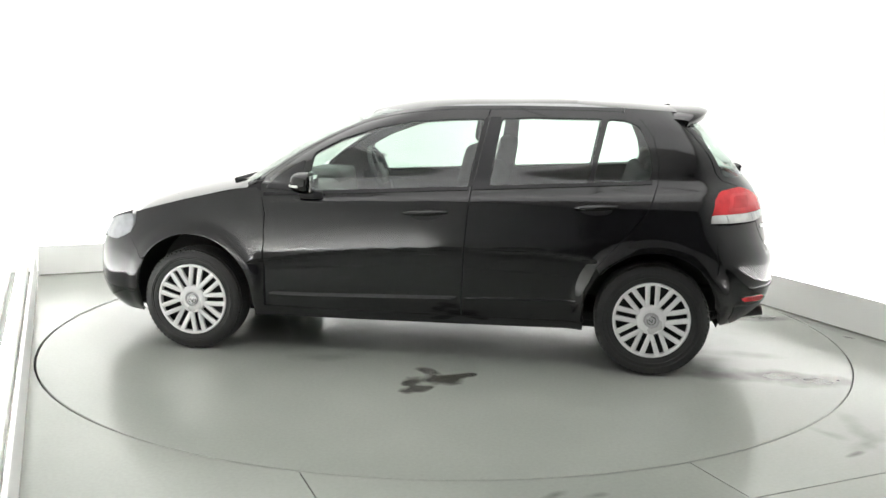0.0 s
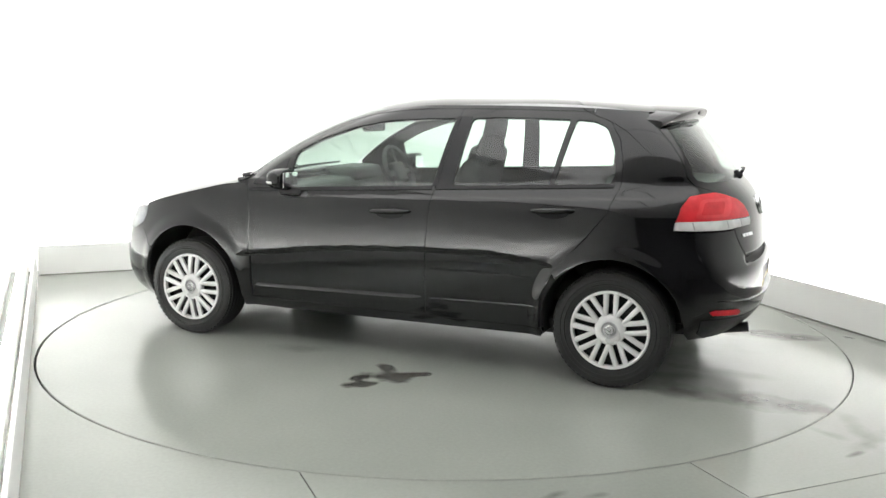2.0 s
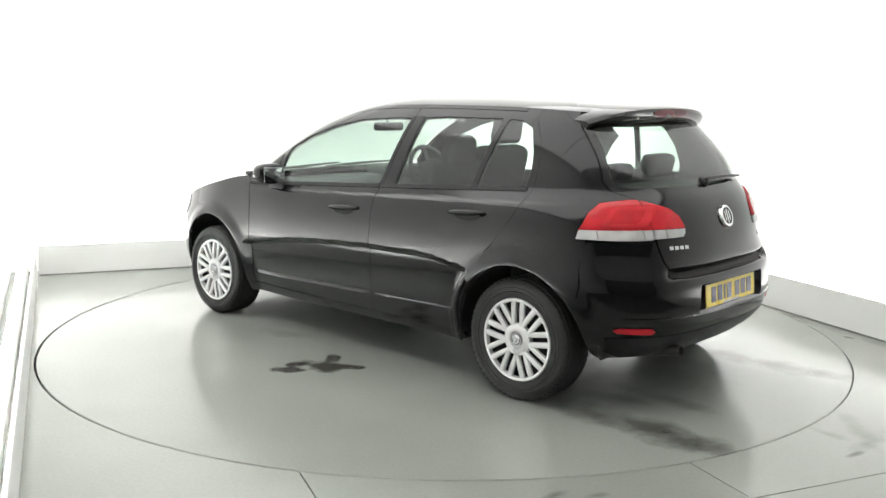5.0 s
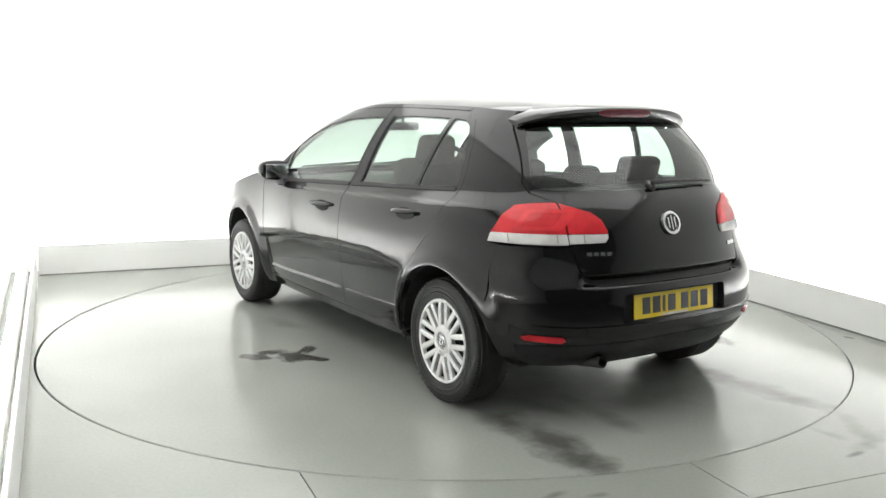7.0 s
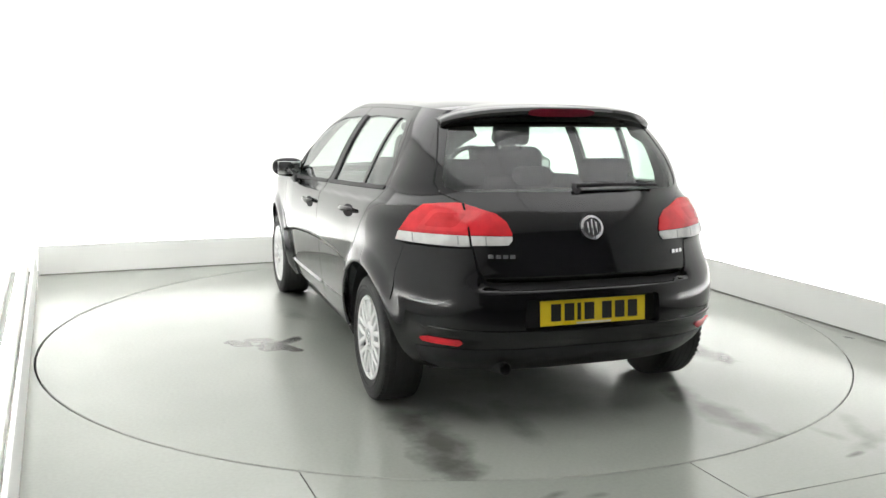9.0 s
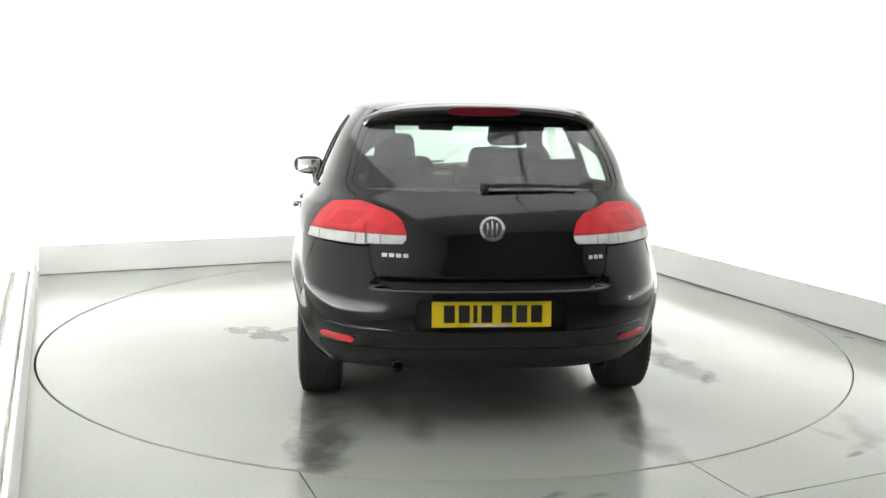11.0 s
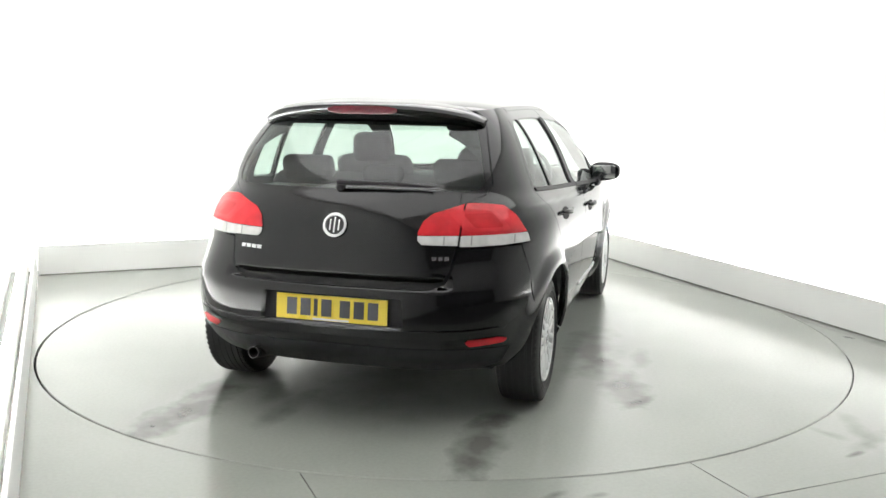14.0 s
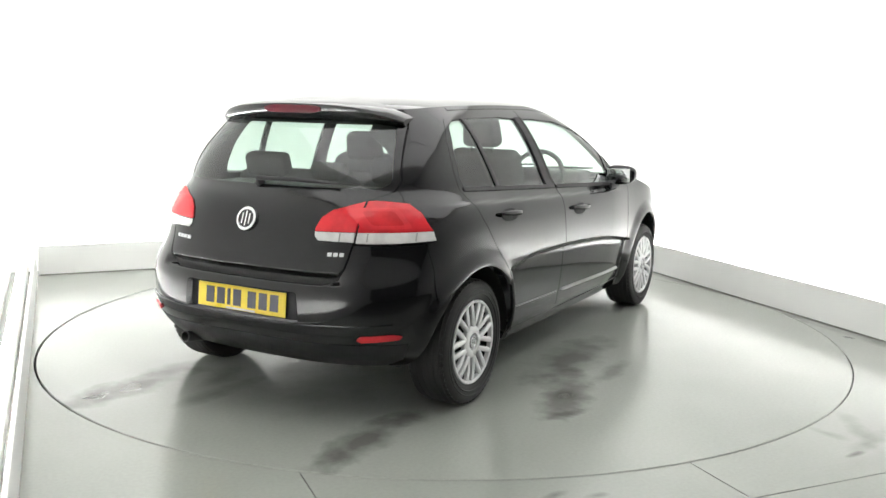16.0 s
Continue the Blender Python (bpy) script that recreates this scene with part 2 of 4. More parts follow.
def inside(px, pz, poly):
    """Which of the points lie in the polygon."""
    hit = np.zeros(len(px), bool)
    n = len(poly)
    for i in range(n):
        x0, z0 = poly[i]
        x1, z1 = poly[(i + 1) % n]
        if z0 == z1:
            continue
        cross = ((z0 > pz) != (z1 > pz)) & (px < (x1 - x0) * (pz - z0) / (z1 - z0) + x0)
        hit ^= cross
    return hit


def fill(outer, holes, du, dv):
    """Triangles over a polygon with holes, with a grid of inner points: (n,2) points and faces."""
    from mathutils.geometry import delaunay_2d_cdt
    pts, edges = [], []
    for loop in [outer] + list(holes):
        k = len(pts)
        pts += list(loop)
        edges += [(k + i, k + (i + 1) % len(loop)) for i in range(len(loop))]
    o = np.array(outer)
    gu = np.arange(o[:, 0].min() + du / 2, o[:, 0].max(), du)
    gv = np.arange(o[:, 1].min() + dv / 2, o[:, 1].max(), dv)
    uu, vv = [a.ravel() for a in np.meshgrid(gu, gv)]
    keep = inside(uu, vv, outer)
    for hloop in holes:
        keep &= ~inside(uu, vv, hloop)
    bd = np.array(pts)
    near = np.zeros(len(uu), bool)
    for i in range(0, len(uu), 4000):
        d = np.abs((uu[i:i + 4000, None] - bd[None, :, 0]) / du) + np.abs((vv[i:i + 4000, None] - bd[None, :, 1]) / dv)
        near[i:i + 4000] = d.min(1) < 0.45
    keep &= ~near
    pts += list(zip(uu[keep], vv[keep]))
    vs, _, fs, *_ = delaunay_2d_cdt([Vector((float(a), float(b))) for a, b in pts], edges, [], 0, 1e-6)
    v = np.array([(p[0], p[1]) for p in vs])
    f = np.array([t for t in fs if len(t) == 3], int).reshape(-1, 3)
    if not len(f):
        raise ValueError("empty loop %s" % (outer[:4],))
    c = v[f].mean(1)
    ok = inside(c[:, 0], c[:, 1], outer)
    for hloop in holes:
        ok &= ~inside(c[:, 0], c[:, 1], hloop)
    return v, f[ok]


def dense(poly, step=0.02, closed=True):
    out = []
    n = len(poly)
    for i in range(n if closed else n - 1):
        a, b = np.array(poly[i], float), np.array(poly[(i + 1) % n], float)
        k = max(1, int(np.ceil(np.linalg.norm(b - a) / step)))
        out += [tuple(a + (b - a) * j / k) for j in range(k)]
    if not closed:
        out.append(tuple(poly[-1]))
    return out


def rounded(poly, r, seg=4):
    """A polygon with its corners rounded."""
    out = []
    n = len(poly)
    for i in range(n):
        p, a, b = (np.array(poly[k % n], float) for k in (i, i - 1, i + 1))
        la, lb = np.linalg.norm(a - p), np.linalg.norm(b - p)
        k = min(r, la * 0.45, lb * 0.45)
        s, e = p + (a - p) / la * k, p + (b - p) / lb * k
        for j in range(seg + 1):
            t = j / seg
            out.append(tuple((1 - t) ** 2 * s + 2 * t * (1 - t) * p + t * t * e))
    return out


# ---------------------------------------------------------------- the booth
def room_part(name, bm, mat, label, category="", smooth=False):
    ob = part(name, bm, mat, None, "", smooth)
    ob.matrix_basis = ROOM
    return tagged(ob, label, category or name.split("_")[0], kind="structure")


def slab(outer, holes, mat, name, label, top=0.0, thick=0.05):
    """A floor piece with upright edges."""
    v, f = fill(outer, holes, 0.4, 0.4)
    bm = bmesh.new()
    vs = [bm.verts.new((a, b, top)) for a, b in v]
    for t in f:
        bm.faces.new([vs[i] for i in t])
    rim = [e for e in bm.edges if len(e.link_faces) == 1]
    ex = bmesh.ops.extrude_edge_only(bm, edges=rim)
    bmesh.ops.translate(bm, vec=(0, 0, -thick), verts=[g for g in ex["geom"] if isinstance(g, bmesh.types.BMVert)])
    return room_part(name, bm, mat, label, "floor")


def build_room():
    g = 0.003
    sx0, sx1, sy = -1.44, 0.07, -2.79
    r, ex, ey = TABLE_R + 0.0065, -0.0045, -0.0028

    def arc(x0, x1, n=40):
        return [(x0 + (x1 - x0) * k / n, ey - math.sqrt(r * r - (x0 + (x1 - x0) * k / n - ex) ** 2)) for k in range(n + 1)]

    # main floor round the turntable, less the cover plate in front of it
    a0, a1 = (math.atan2(-math.sqrt(r * r - (q - ex) ** 2), q - ex) for q in (sx0 - g, sx1 + g))
    span = 2 * math.pi - (a1 - a0)
    inner = [(ex + r * math.cos(a1 + span * k / 240), ey + r * math.sin(a1 + span * k / 240)) for k in range(241)]
    outer = [(sx1 + g, sy + g), (XR + 0.24, sy + g), (XR + 0.24, YB + 0.24), (XL - 0.24, YB + 0.24), (XL - 0.24, sy + g), (sx0 - g, sy + g)]
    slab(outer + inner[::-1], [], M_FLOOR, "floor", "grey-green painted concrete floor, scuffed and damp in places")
    slab([(sx0 + g, LIT_END)] + [(sx1 - g, LIT_END)] + arc(sx1 - g, sx0 + g), [], M_FLOOR, "floor_plate", "grey painted floor plate set before the turntable")
    slab([(XL - 0.24, LIT_END), (sx0 - g, LIT_END), (sx0 - g, sy - g), (XL - 0.24, sy - g)], [], M_FLOOR, "floor_front_west", "grey-green painted concrete floor before the turntable")
    slab([(sx1 + g, LIT_END), (XR + 0.24, LIT_END), (XR + 0.24, sy - g), (sx1 + g, sy - g)], [], M_FLOOR, "floor_front_east", "grey-green painted concrete floor before the turntable")
    # dark floor added out of view to keep reflections in the doors dark
    slab([(XL - 0.24, YF - 0.1), (XR + 0.24, YF - 0.1), (XR + 0.24, LIT_END - g), (XL - 0.24, LIT_END - g)], [], M_UNSEEN_FLOOR, "floor_entry", "unseen dark floor added so the car's sides reflect dark")
    room_part("ground", box((60, 60, 0.1), (0, 0, -0.17)), M_PIT, "dark ground below the floor slabs", "ground")
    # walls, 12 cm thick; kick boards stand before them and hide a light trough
    th, o = 0.12, SLOT
    room_part("wall_north", box((XR - XL + 2 * th + 2 * o, th, HC), (0, YB + o + th / 2, HC / 2)), M_WALL, "bright white painted booth wall", "wall")
    # unseen dark panel in place of the open end, for dark reflections
    room_part("wall_south", box((XR - XL + 2 * th + 2 * o, th, HC), (0, YF - th / 2, HC / 2)), M_DARK, "unseen dark panel added for the booth's dark open end", "wall")
    room_part("wall_west", box((th, YB - YF + o, HC), (XL - o - th / 2, (YB + YF + o) / 2, HC / 2)), M_WALL, "bright white painted booth wall", "wall")
    room_part("wall_east", box((th, YB - YF + o, HC), (XR + o + th / 2, (YB + YF + o) / 2, HC / 2)), M_WALL, "bright white painted booth wall", "wall")
    room_part("ceiling", box((XR - XL + 2 * th + 2 * o, YB - YF + 2 * th + o, 0.1), (0, (YB + YF + o) / 2, HC + 0.05)), M_CEIL, "white ceiling carrying light boxes", "ceiling")
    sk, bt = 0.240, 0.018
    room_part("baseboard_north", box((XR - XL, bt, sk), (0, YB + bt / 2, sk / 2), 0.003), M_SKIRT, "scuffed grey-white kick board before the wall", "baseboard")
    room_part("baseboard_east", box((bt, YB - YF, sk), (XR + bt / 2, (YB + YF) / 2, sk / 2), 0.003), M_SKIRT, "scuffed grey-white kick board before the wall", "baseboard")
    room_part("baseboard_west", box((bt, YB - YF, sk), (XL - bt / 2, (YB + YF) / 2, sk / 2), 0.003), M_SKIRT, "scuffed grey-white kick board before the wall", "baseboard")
    # dark strips painting the shadow line where the boards meet the floor
    room_part("trim_north", box((XR - XL - 0.02, 0.010, 0.008), (0, YB - 0.005, 0.004), 0.002), M_FOOT_SHADE, "dark strip standing in for the shadow line along the board's foot", "trim")
    room_part("trim_east", box((0.010, YB - YF - 0.3, 0.009), (XR - 0.005, (YB + YF) / 2, 0.0045), 0.002), M_FOOT_SHADE, "dark strip standing in for the shadow line along the board's foot", "trim")


def build_lights():
    first = None
    for j in range(4):
        for x in (-1.22, 1.22):
            y = YB - 0.72 - 1.5 * j
            at = ROOM @ pose(x, y, HC - 0.052)
            if first is None:
                first = new("ceiling_light")
                tagged(first, "large white light box under the ceiling", "ceiling light", "ceiling light boxes")
                w, d, f = 2.42, 1.48, 0.012
                part("frame", merge(box((w, f, 0.1), (0, d / 2, 0)), box((w, f, 0.1), (0, -d / 2, 0)), box((f, d - f, 0.1), (w / 2 - f / 2, 0, 0)), box((f, d - f, 0.1), (-w / 2 + f / 2, 0, 0))), M_FRAME, first, smooth=False)
                part("diffuser", box((w - 2 * f, d - f, 0.02), (0, 0, -0.035)), M_LAMP, first, "glowing white diffuser", smooth=False)
                first.matrix_basis = at
            else:
                copy_thing(first, at)
    for length, at in ((XR - XL, pose(0, YB + 0.095, 0.175)), (YB - LIT_END, pose(XR + 0.095, (YB + LIT_END) / 2, 0.175, 0, 0, -90)), (YB - LIT_END, pose(XL - 0.095, (YB + LIT_END) / 2, 0.175, 0, 0, 90))):
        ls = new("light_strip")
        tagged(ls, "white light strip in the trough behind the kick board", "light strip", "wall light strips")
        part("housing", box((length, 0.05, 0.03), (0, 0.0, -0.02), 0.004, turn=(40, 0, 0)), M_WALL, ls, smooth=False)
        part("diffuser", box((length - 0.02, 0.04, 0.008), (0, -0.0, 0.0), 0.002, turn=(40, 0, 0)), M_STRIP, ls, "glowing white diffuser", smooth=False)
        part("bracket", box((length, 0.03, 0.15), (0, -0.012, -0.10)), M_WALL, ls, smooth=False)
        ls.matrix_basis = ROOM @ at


def build_turntable():
    tt = new("turntable")
    tagged(tt, "round grey painted car turntable with dark damp stains and a painted-in car reflection", "turntable")
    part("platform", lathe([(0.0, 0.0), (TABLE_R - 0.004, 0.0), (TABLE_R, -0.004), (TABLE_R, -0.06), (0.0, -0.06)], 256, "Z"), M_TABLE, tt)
    part("edge_ring", lathe([(TABLE_R - 0.002, -0.045), (TABLE_R + 0.006, -0.045), (TABLE_R + 0.006, -0.06), (TABLE_R - 0.002, -0.06), (TABLE_R - 0.002, -0.045)], 256, "Z"), M_PIT, tt, "dark steel ring")
    return tt


# ---------------------------------------------------------------- the car's skin
def curve(points):
    """A smooth function through (x, value) points."""
    xs = np.array([p[0] for p in points], float)
    ys = np.array([p[1] for p in points], float)
    h = np.diff(xs)
    d = np.diff(ys) / h
    m = np.zeros(len(xs))
    m[1:-1] = np.where(d[:-1] * d[1:] > 0, 2 * d[:-1] * d[1:] / (d[:-1] + d[1:] + 1e-12), 0)
    m[0], m[-1] = d[0], d[-1]

    def f(q):
        q = np.asarray(q, float)
        c = np.clip(q, xs[0], xs[-1])
        i = np.clip(np.searchsorted(xs, c) - 1, 0, len(h) - 1)
        t = (c - xs[i]) / h[i]
        return ((2 * t ** 3 - 3 * t ** 2 + 1) * ys[i] + (t ** 3 - 2 * t ** 2 + t) * h[i] * m[i]
                + (-2 * t ** 3 + 3 * t ** 2) * ys[i + 1] + (t ** 3 - t ** 2) * h[i] * m[i + 1])
    return f


def eased(points, width):
    """The same, with its bends evened out over a width."""
    f = curve(points)
    xs = np.arange(points[0][0] - 4 * width, points[-1][0] + 4 * width, 0.002)
    k = np.exp(-0.5 * (np.arange(-4 * width, 4 * width, 0.002) / width) ** 2)
    lo, hi = points[0], points[-1]
    ys = f(xs)
    ys = np.where(xs < lo[0], lo[1] + (xs - lo[0]) * (f(lo[0] + 0.02) - lo[1]) / 0.02, ys)
    ys = np.where(xs > hi[0], hi[1] + (xs - hi[0]) * (hi[1] - f(hi[0] - 0.02)) / 0.02, ys)
    pad = len(k) // 2
    sm = np.convolve(np.pad(ys, pad, mode="edge"), k / k.sum(), mode="same")[pad:pad + len(ys)]
    return lambda q: np.interp(q, xs, sm)


def step01(a, b, x):
    t = np.clip((x - a) / (b - a), 0, 1)
    return t * t * (3 - 2 * t)


WIDTH = eased([(0.16, 0.762), (0.22, 0.812), (0.32, 0.850), (0.45, 0.873), (0.54, 0.8825), (0.62, 0.8865), (0.72, 0.8853), (0.80, 0.8815), (0.86, 0.8755), (0.92, 0.860), (0.985, 0.819), (1.0, 0.807), (1.1, 0.766), (1.2, 0.720), (1.3, 0.662), (1.36, 0.616), (1.42, 0.558)], 0.016)
REAR = eased([(0.16, -1.74), (0.25, -1.84), (0.33, -1.935), (0.42, -1.985), (0.50, -1.992), (0.59, -1.988), (0.64, -1.975), (0.70, -1.957), (0.76, -1.946), (0.82, -1.934), (0.92, -1.902), (1.0, -1.852), (1.04, -1.810), (1.10, -1.762), (1.20, -1.672), (1.30, -1.582), (1.36, -1.528), (1.42, -1.47)], 0.016)
NOSE = curve([(0.16, 2.0), (0.25, 2.07), (0.36, 2.095), (0.5, 2.085), (0.62, 2.05), (0.74, 1.985), (0.85, 1.95), (0.97, 1.9)])
SCREEN = curve([(0.90, 1.22), (0.97, 1.12), (1.1, 0.93), (1.2, 0.765), (1.3, 0.56), (1.38, 0.335), (1.42, 0.18)])
RAIL = curve([(-1.62, 1.360), (-1.4, 1.396), (-1.0, 1.415), (-0.6, 1.418), (-0.2, 1.412), (0.1, 1.385), (0.3, 1.340), (0.45, 1.280), (0.63, 1.191), (0.8, 1.083), (0.93, 0.987), (1.02, 0.93)])
HUB_F, HUB_R, HUB_Z, ARCH = 1.289, -1.289, 0.312, 0.362
CREASE = curve([(-1.1, 0.60), (-0.88, 0.635), (-0.65, 0.662), (-0.29, 0.655), (0.1, 0.635), (0.4, 0.61), (0.8, 0.552), (0.95, 0.53)])


def outline(z):
    """Half the outline at height z, from the middle of the tail to the middle of the nose."""
    w = float(WIDTH(z))
    xr = float(REAR(z))
    up = z > 0.975
    xf = float(SCREEN(z)) if up else float(NOSE(z))
    box_in = float(step01(0.93, 1.22, z))
    nr, lr = 2.5 + 1.0 * box_in + 0.5 * (1 - float(step01(0.60, 0.80, z))), 0.70 - 0.16 * box_in
    nf, lf = (2.4, 0.42) if up else (3.2, 0.88)
    ph = np.linspace(0, math.pi / 2, 120)
    rx = xr + lr * (1 - np.cos(ph) ** (2 / nr))
    ry = w * np.sin(ph) ** (2 / nr)
    fx = xf - lf * (1 - np.cos(ph[::-1]) ** (2 / nf))
    fy = w * np.sin(ph[::-1]) ** (2 / nf)
    mx = np.linspace(rx[-1], fx[0], 160)[1:-1]
    x = np.concatenate([rx, mx, fx])
    y = np.concatenate([ry, np.full(len(mx), w), fy])
    y = y * (1 - 0.022 * ((x + 0.05) / 1.3) ** 2 * np.minimum(1, np.abs(x) / 1.0))
    # the rear pillars lean in above the lamps
    lean = 0.036 * float(step01(0.965, 1.05, z)) * (1 - float(step01(1.10, 1.37, z)))
    y = y * (1 - lean * (1 - step01(-1.60, -0.75, x)))
    # the tailgate's tucked lower edge
    notch = 0.042 * float(step01(0.637, 0.650, z)) * (1 - float(step01(0.656, 0.702, z)))
    x = x + notch * (1 - step01(0.46, 0.54, y)) * (x < -1.5)
    # flared arches and the swage along the doors
    flare = np.zeros_like(x)
    for hx in (HUB_F, HUB_R):
        d = np.hypot(x - hx, z - HUB_Z)
        flare = np.maximum(flare, 0.021 * (1 - step01(ARCH + 0.006, ARCH + 0.090, d)))
    under = 0.020 * step01(-0.002, 0.020, CREASE(x) - z) * step01(-1.05, -0.93, x) * (1 - step01(0.86, 0.98, x)) * (0.4 + 0.6 * step01(0.12, 0.4, z))
    y = y + (flare - under * (1 - flare / 0.021)) * (y > 0.6)
    # the shoulder fold under the windows
    fold = 0.013 * (1 - step01(0.0, 0.020, z - (0.905 - 0.040 * x))) * step01(-1.70, -1.15, x) * (1 - step01(0.5, 0.95, x))
    y = y + fold * (y > 0.55)
    return x, y


DQ, DZ = 0.01, 0.004
ZL = np.arange(0.16, 1.4205, DZ)
QN = 530
GX, GY = np.zeros((len(ZL), QN)), np.zeros((len(ZL), QN))
for k, zz in enumerate(ZL):
    ox, oy = outline(zz)
    s = np.concatenate([[0], np.cumsum(np.hypot(np.diff(ox), np.diff(oy)))])
    q = np.arange(QN) * DQ
    GX[k], GY[k] = np.interp(q, s, ox), np.interp(q, s, oy)
_xz, _xq = np.gradient(GX, DZ, DQ)
_yz, _yq = np.gradient(GY, DZ, DQ)
GN = np.cross(np.stack([_xq, _yq, np.zeros_like(_xq)], -1), np.stack([_xz, _yz, np.ones_like(_xz)], -1))
GN /= np.linalg.norm(GN, axis=-1, keepdims=True) + 1e-9
if GN[100, 170, 1] < 0:
    GN = -GN


def sample(grid, q, z):
    i = np.clip((z - ZL[0]) / DZ, 0, len(ZL) - 1.001)
    j = np.clip(np.abs(q) / DQ, 0, QN - 1.001)
    i0, j0 = i.astype(int), j.astype(int)
    a, b = i - i0, j - j0
    if grid.ndim == 3:
        a, b = a[:, None], b[:, None]
    return (grid[i0, j0] * (1 - a) * (1 - b) + grid[i0 + 1, j0] * a * (1 - b) + grid[i0, j0 + 1] * (1 - a) * b + grid[i0 + 1, j0 + 1] * a * b)


def row(grid, z):
    i = min(max((z - ZL[0]) / DZ, 0), len(ZL) - 1.001)
    return grid[int(i)] * (1 - i % 1) + grid[int(i) + 1] * (i % 1)


def qx(x, z):
    """Way along the outline to the place x."""
    return float(np.interp(x, row(GX, z), np.arange(QN) * DQ))


def qy(y, z):
    """Way along the tail's outline to the half width y."""
    n = 110
    return float(np.interp(abs(y), row(GY, z)[:n], np.arange(n) * DQ)) * (1 if y >= 0 else -1)


def side_y(x, z):
    return float(np.interp(qx(x, z), np.arange(QN) * DQ, row(GY, z)))


def on_skin(q, z, off=0.0):
    """Points and normals of the skin."""
    q, z = np.asarray(q, float), np.asarray(z, float)
    sg = np.where(q < 0, -1.0, 1.0)
    n = sample(GN, q, z)
    p = np.stack([sample(GX, q, z), sample(GY, q, z), z], -1) + n * off
    p[:, 1] *= sg
    n[:, 1] *= sg
    return p, n


def side_poly(poly, step=0.02):
    return [(qx(x, z), z) for x, z in dense(poly, step)]


def panel(name, outer, holes, mat, parent, off=0.0, lip=0.012, label="", flip=False, du=0.022, dv=0.012, origin=None):
    """A skin panel over a loop in (way, height), with a folded lip all round. flip: the other side of the car."""
    v, f = fill(outer, holes, du, dv)
    p, n = on_skin(v[:, 0], v[:, 1], off)
    pts, nor, faces = list(p), list(n), [tuple(t) for t in f]
    count = {}
    for t in faces:
        for e in ((t[0], t[1]), (t[1], t[2]), (t[2], t[0])):
            key = (min(e), max(e))
            count[key] = None if key in count else e
    if lip:
        back = {}
        for e in [e for e in count.values() if e]:
            for i in e:
                if i not in back:
                    back[i] = len(pts)
                    pts.append(p[i] - n[i] * lip)
                    nor.append(n[i])
            faces.append((e[1], e[0], back[e[0]], back[e[1]]))
    pts, nor = np.array(pts), np.array(nor)
    if flip:
        pts[:, 1] *= -1
        nor[:, 1] *= -1
    a = np.array([t[:3] for t in faces[:len(f)]])
    if np.sum(np.cross(pts[a[:, 1]] - pts[a[:, 0]], pts[a[:, 2]] - pts[a[:, 0]]) * nor[a[:, 0]]) < 0:
        faces = [t[::-1] for t in faces]
    return mesh_part(name, pts, faces, mat, parent, label, nor)


def arch_loop(hx, a0, a1, n=28, r=ARCH):
    return [(hx + r * math.cos(radians(a0 + (a1 - a0) * k / n)), HUB_Z + r * math.sin(radians(a0 + (a1 - a0) * k / n))) for k in range(n + 1)]


def rail_line(x0, x1, drop=0.0, n=40):
    return [(x0 + (x1 - x0) * k / n, float(RAIL(x0 + (x1 - x0) * k / n)) - drop) for k in range(n + 1)]


FRONT_WIN = rounded([(0.60, 0.934), (0.60, 1.137), (0.45, 1.218), (0.25, 1.285), (0.04, 1.326), (-0.2, 1.342), (-0.352, 1.346), (-0.285, 0.982)], 0.02)
SAIL = rounded([(0.64, 0.932), (0.64, 1.10), (0.80, 0.998), (0.84, 0.945)], 0.012)
REAR_WIN = rounded([(-0.405, 0.988), (-0.447, 1.348), (-0.62, 1.358), (-0.992, 1.356), (-0.927, 1.018)], 0.018)
QUARTER_WIN = rounded([(-0.955, 1.02), (-1.022, 1.356), (-1.12, 1.350), (-1.19, 1.318), (-1.245, 1.2), (-1.262, 1.09), (-1.245, 1.037)], 0.02)
GATE_HALF = [(0.55, 1.050), (0.592, 1.062), (0.600, 1.09), (0.580, 1.17), (0.550, 1.25), (0.518, 1.325), (0.46, 1.348)]
GATE_WIN = GATE_HALF + [(-y, z) for y, z in GATE_HALF[::-1]]


def tail_poly(poly, step=0.02):
    """A loop given by half widths at the tail."""
    return [(qy(y, z), z) for y, z in dense(poly, step)]


def light_edges():
    """The outer lamp: from the split on the tail round the corner."""
    return [(qy(0.541, 0.823), 0.823), (qx(-1.80, 0.821), 0.821), (qx(-1.70, 0.822), 0.822), (qx(-1.575, 0.826), 0.826), (qx(-1.580, 0.865), 0.865), (qx(-1.597, 0.94), 0.94), (qx(-1.622, 0.982), 0.982),
            (qx(-1.675, 0.992), 0.992), (qx(-1.72, 0.997), 0.997), (qy(0.545, 0.996), 0.996)]



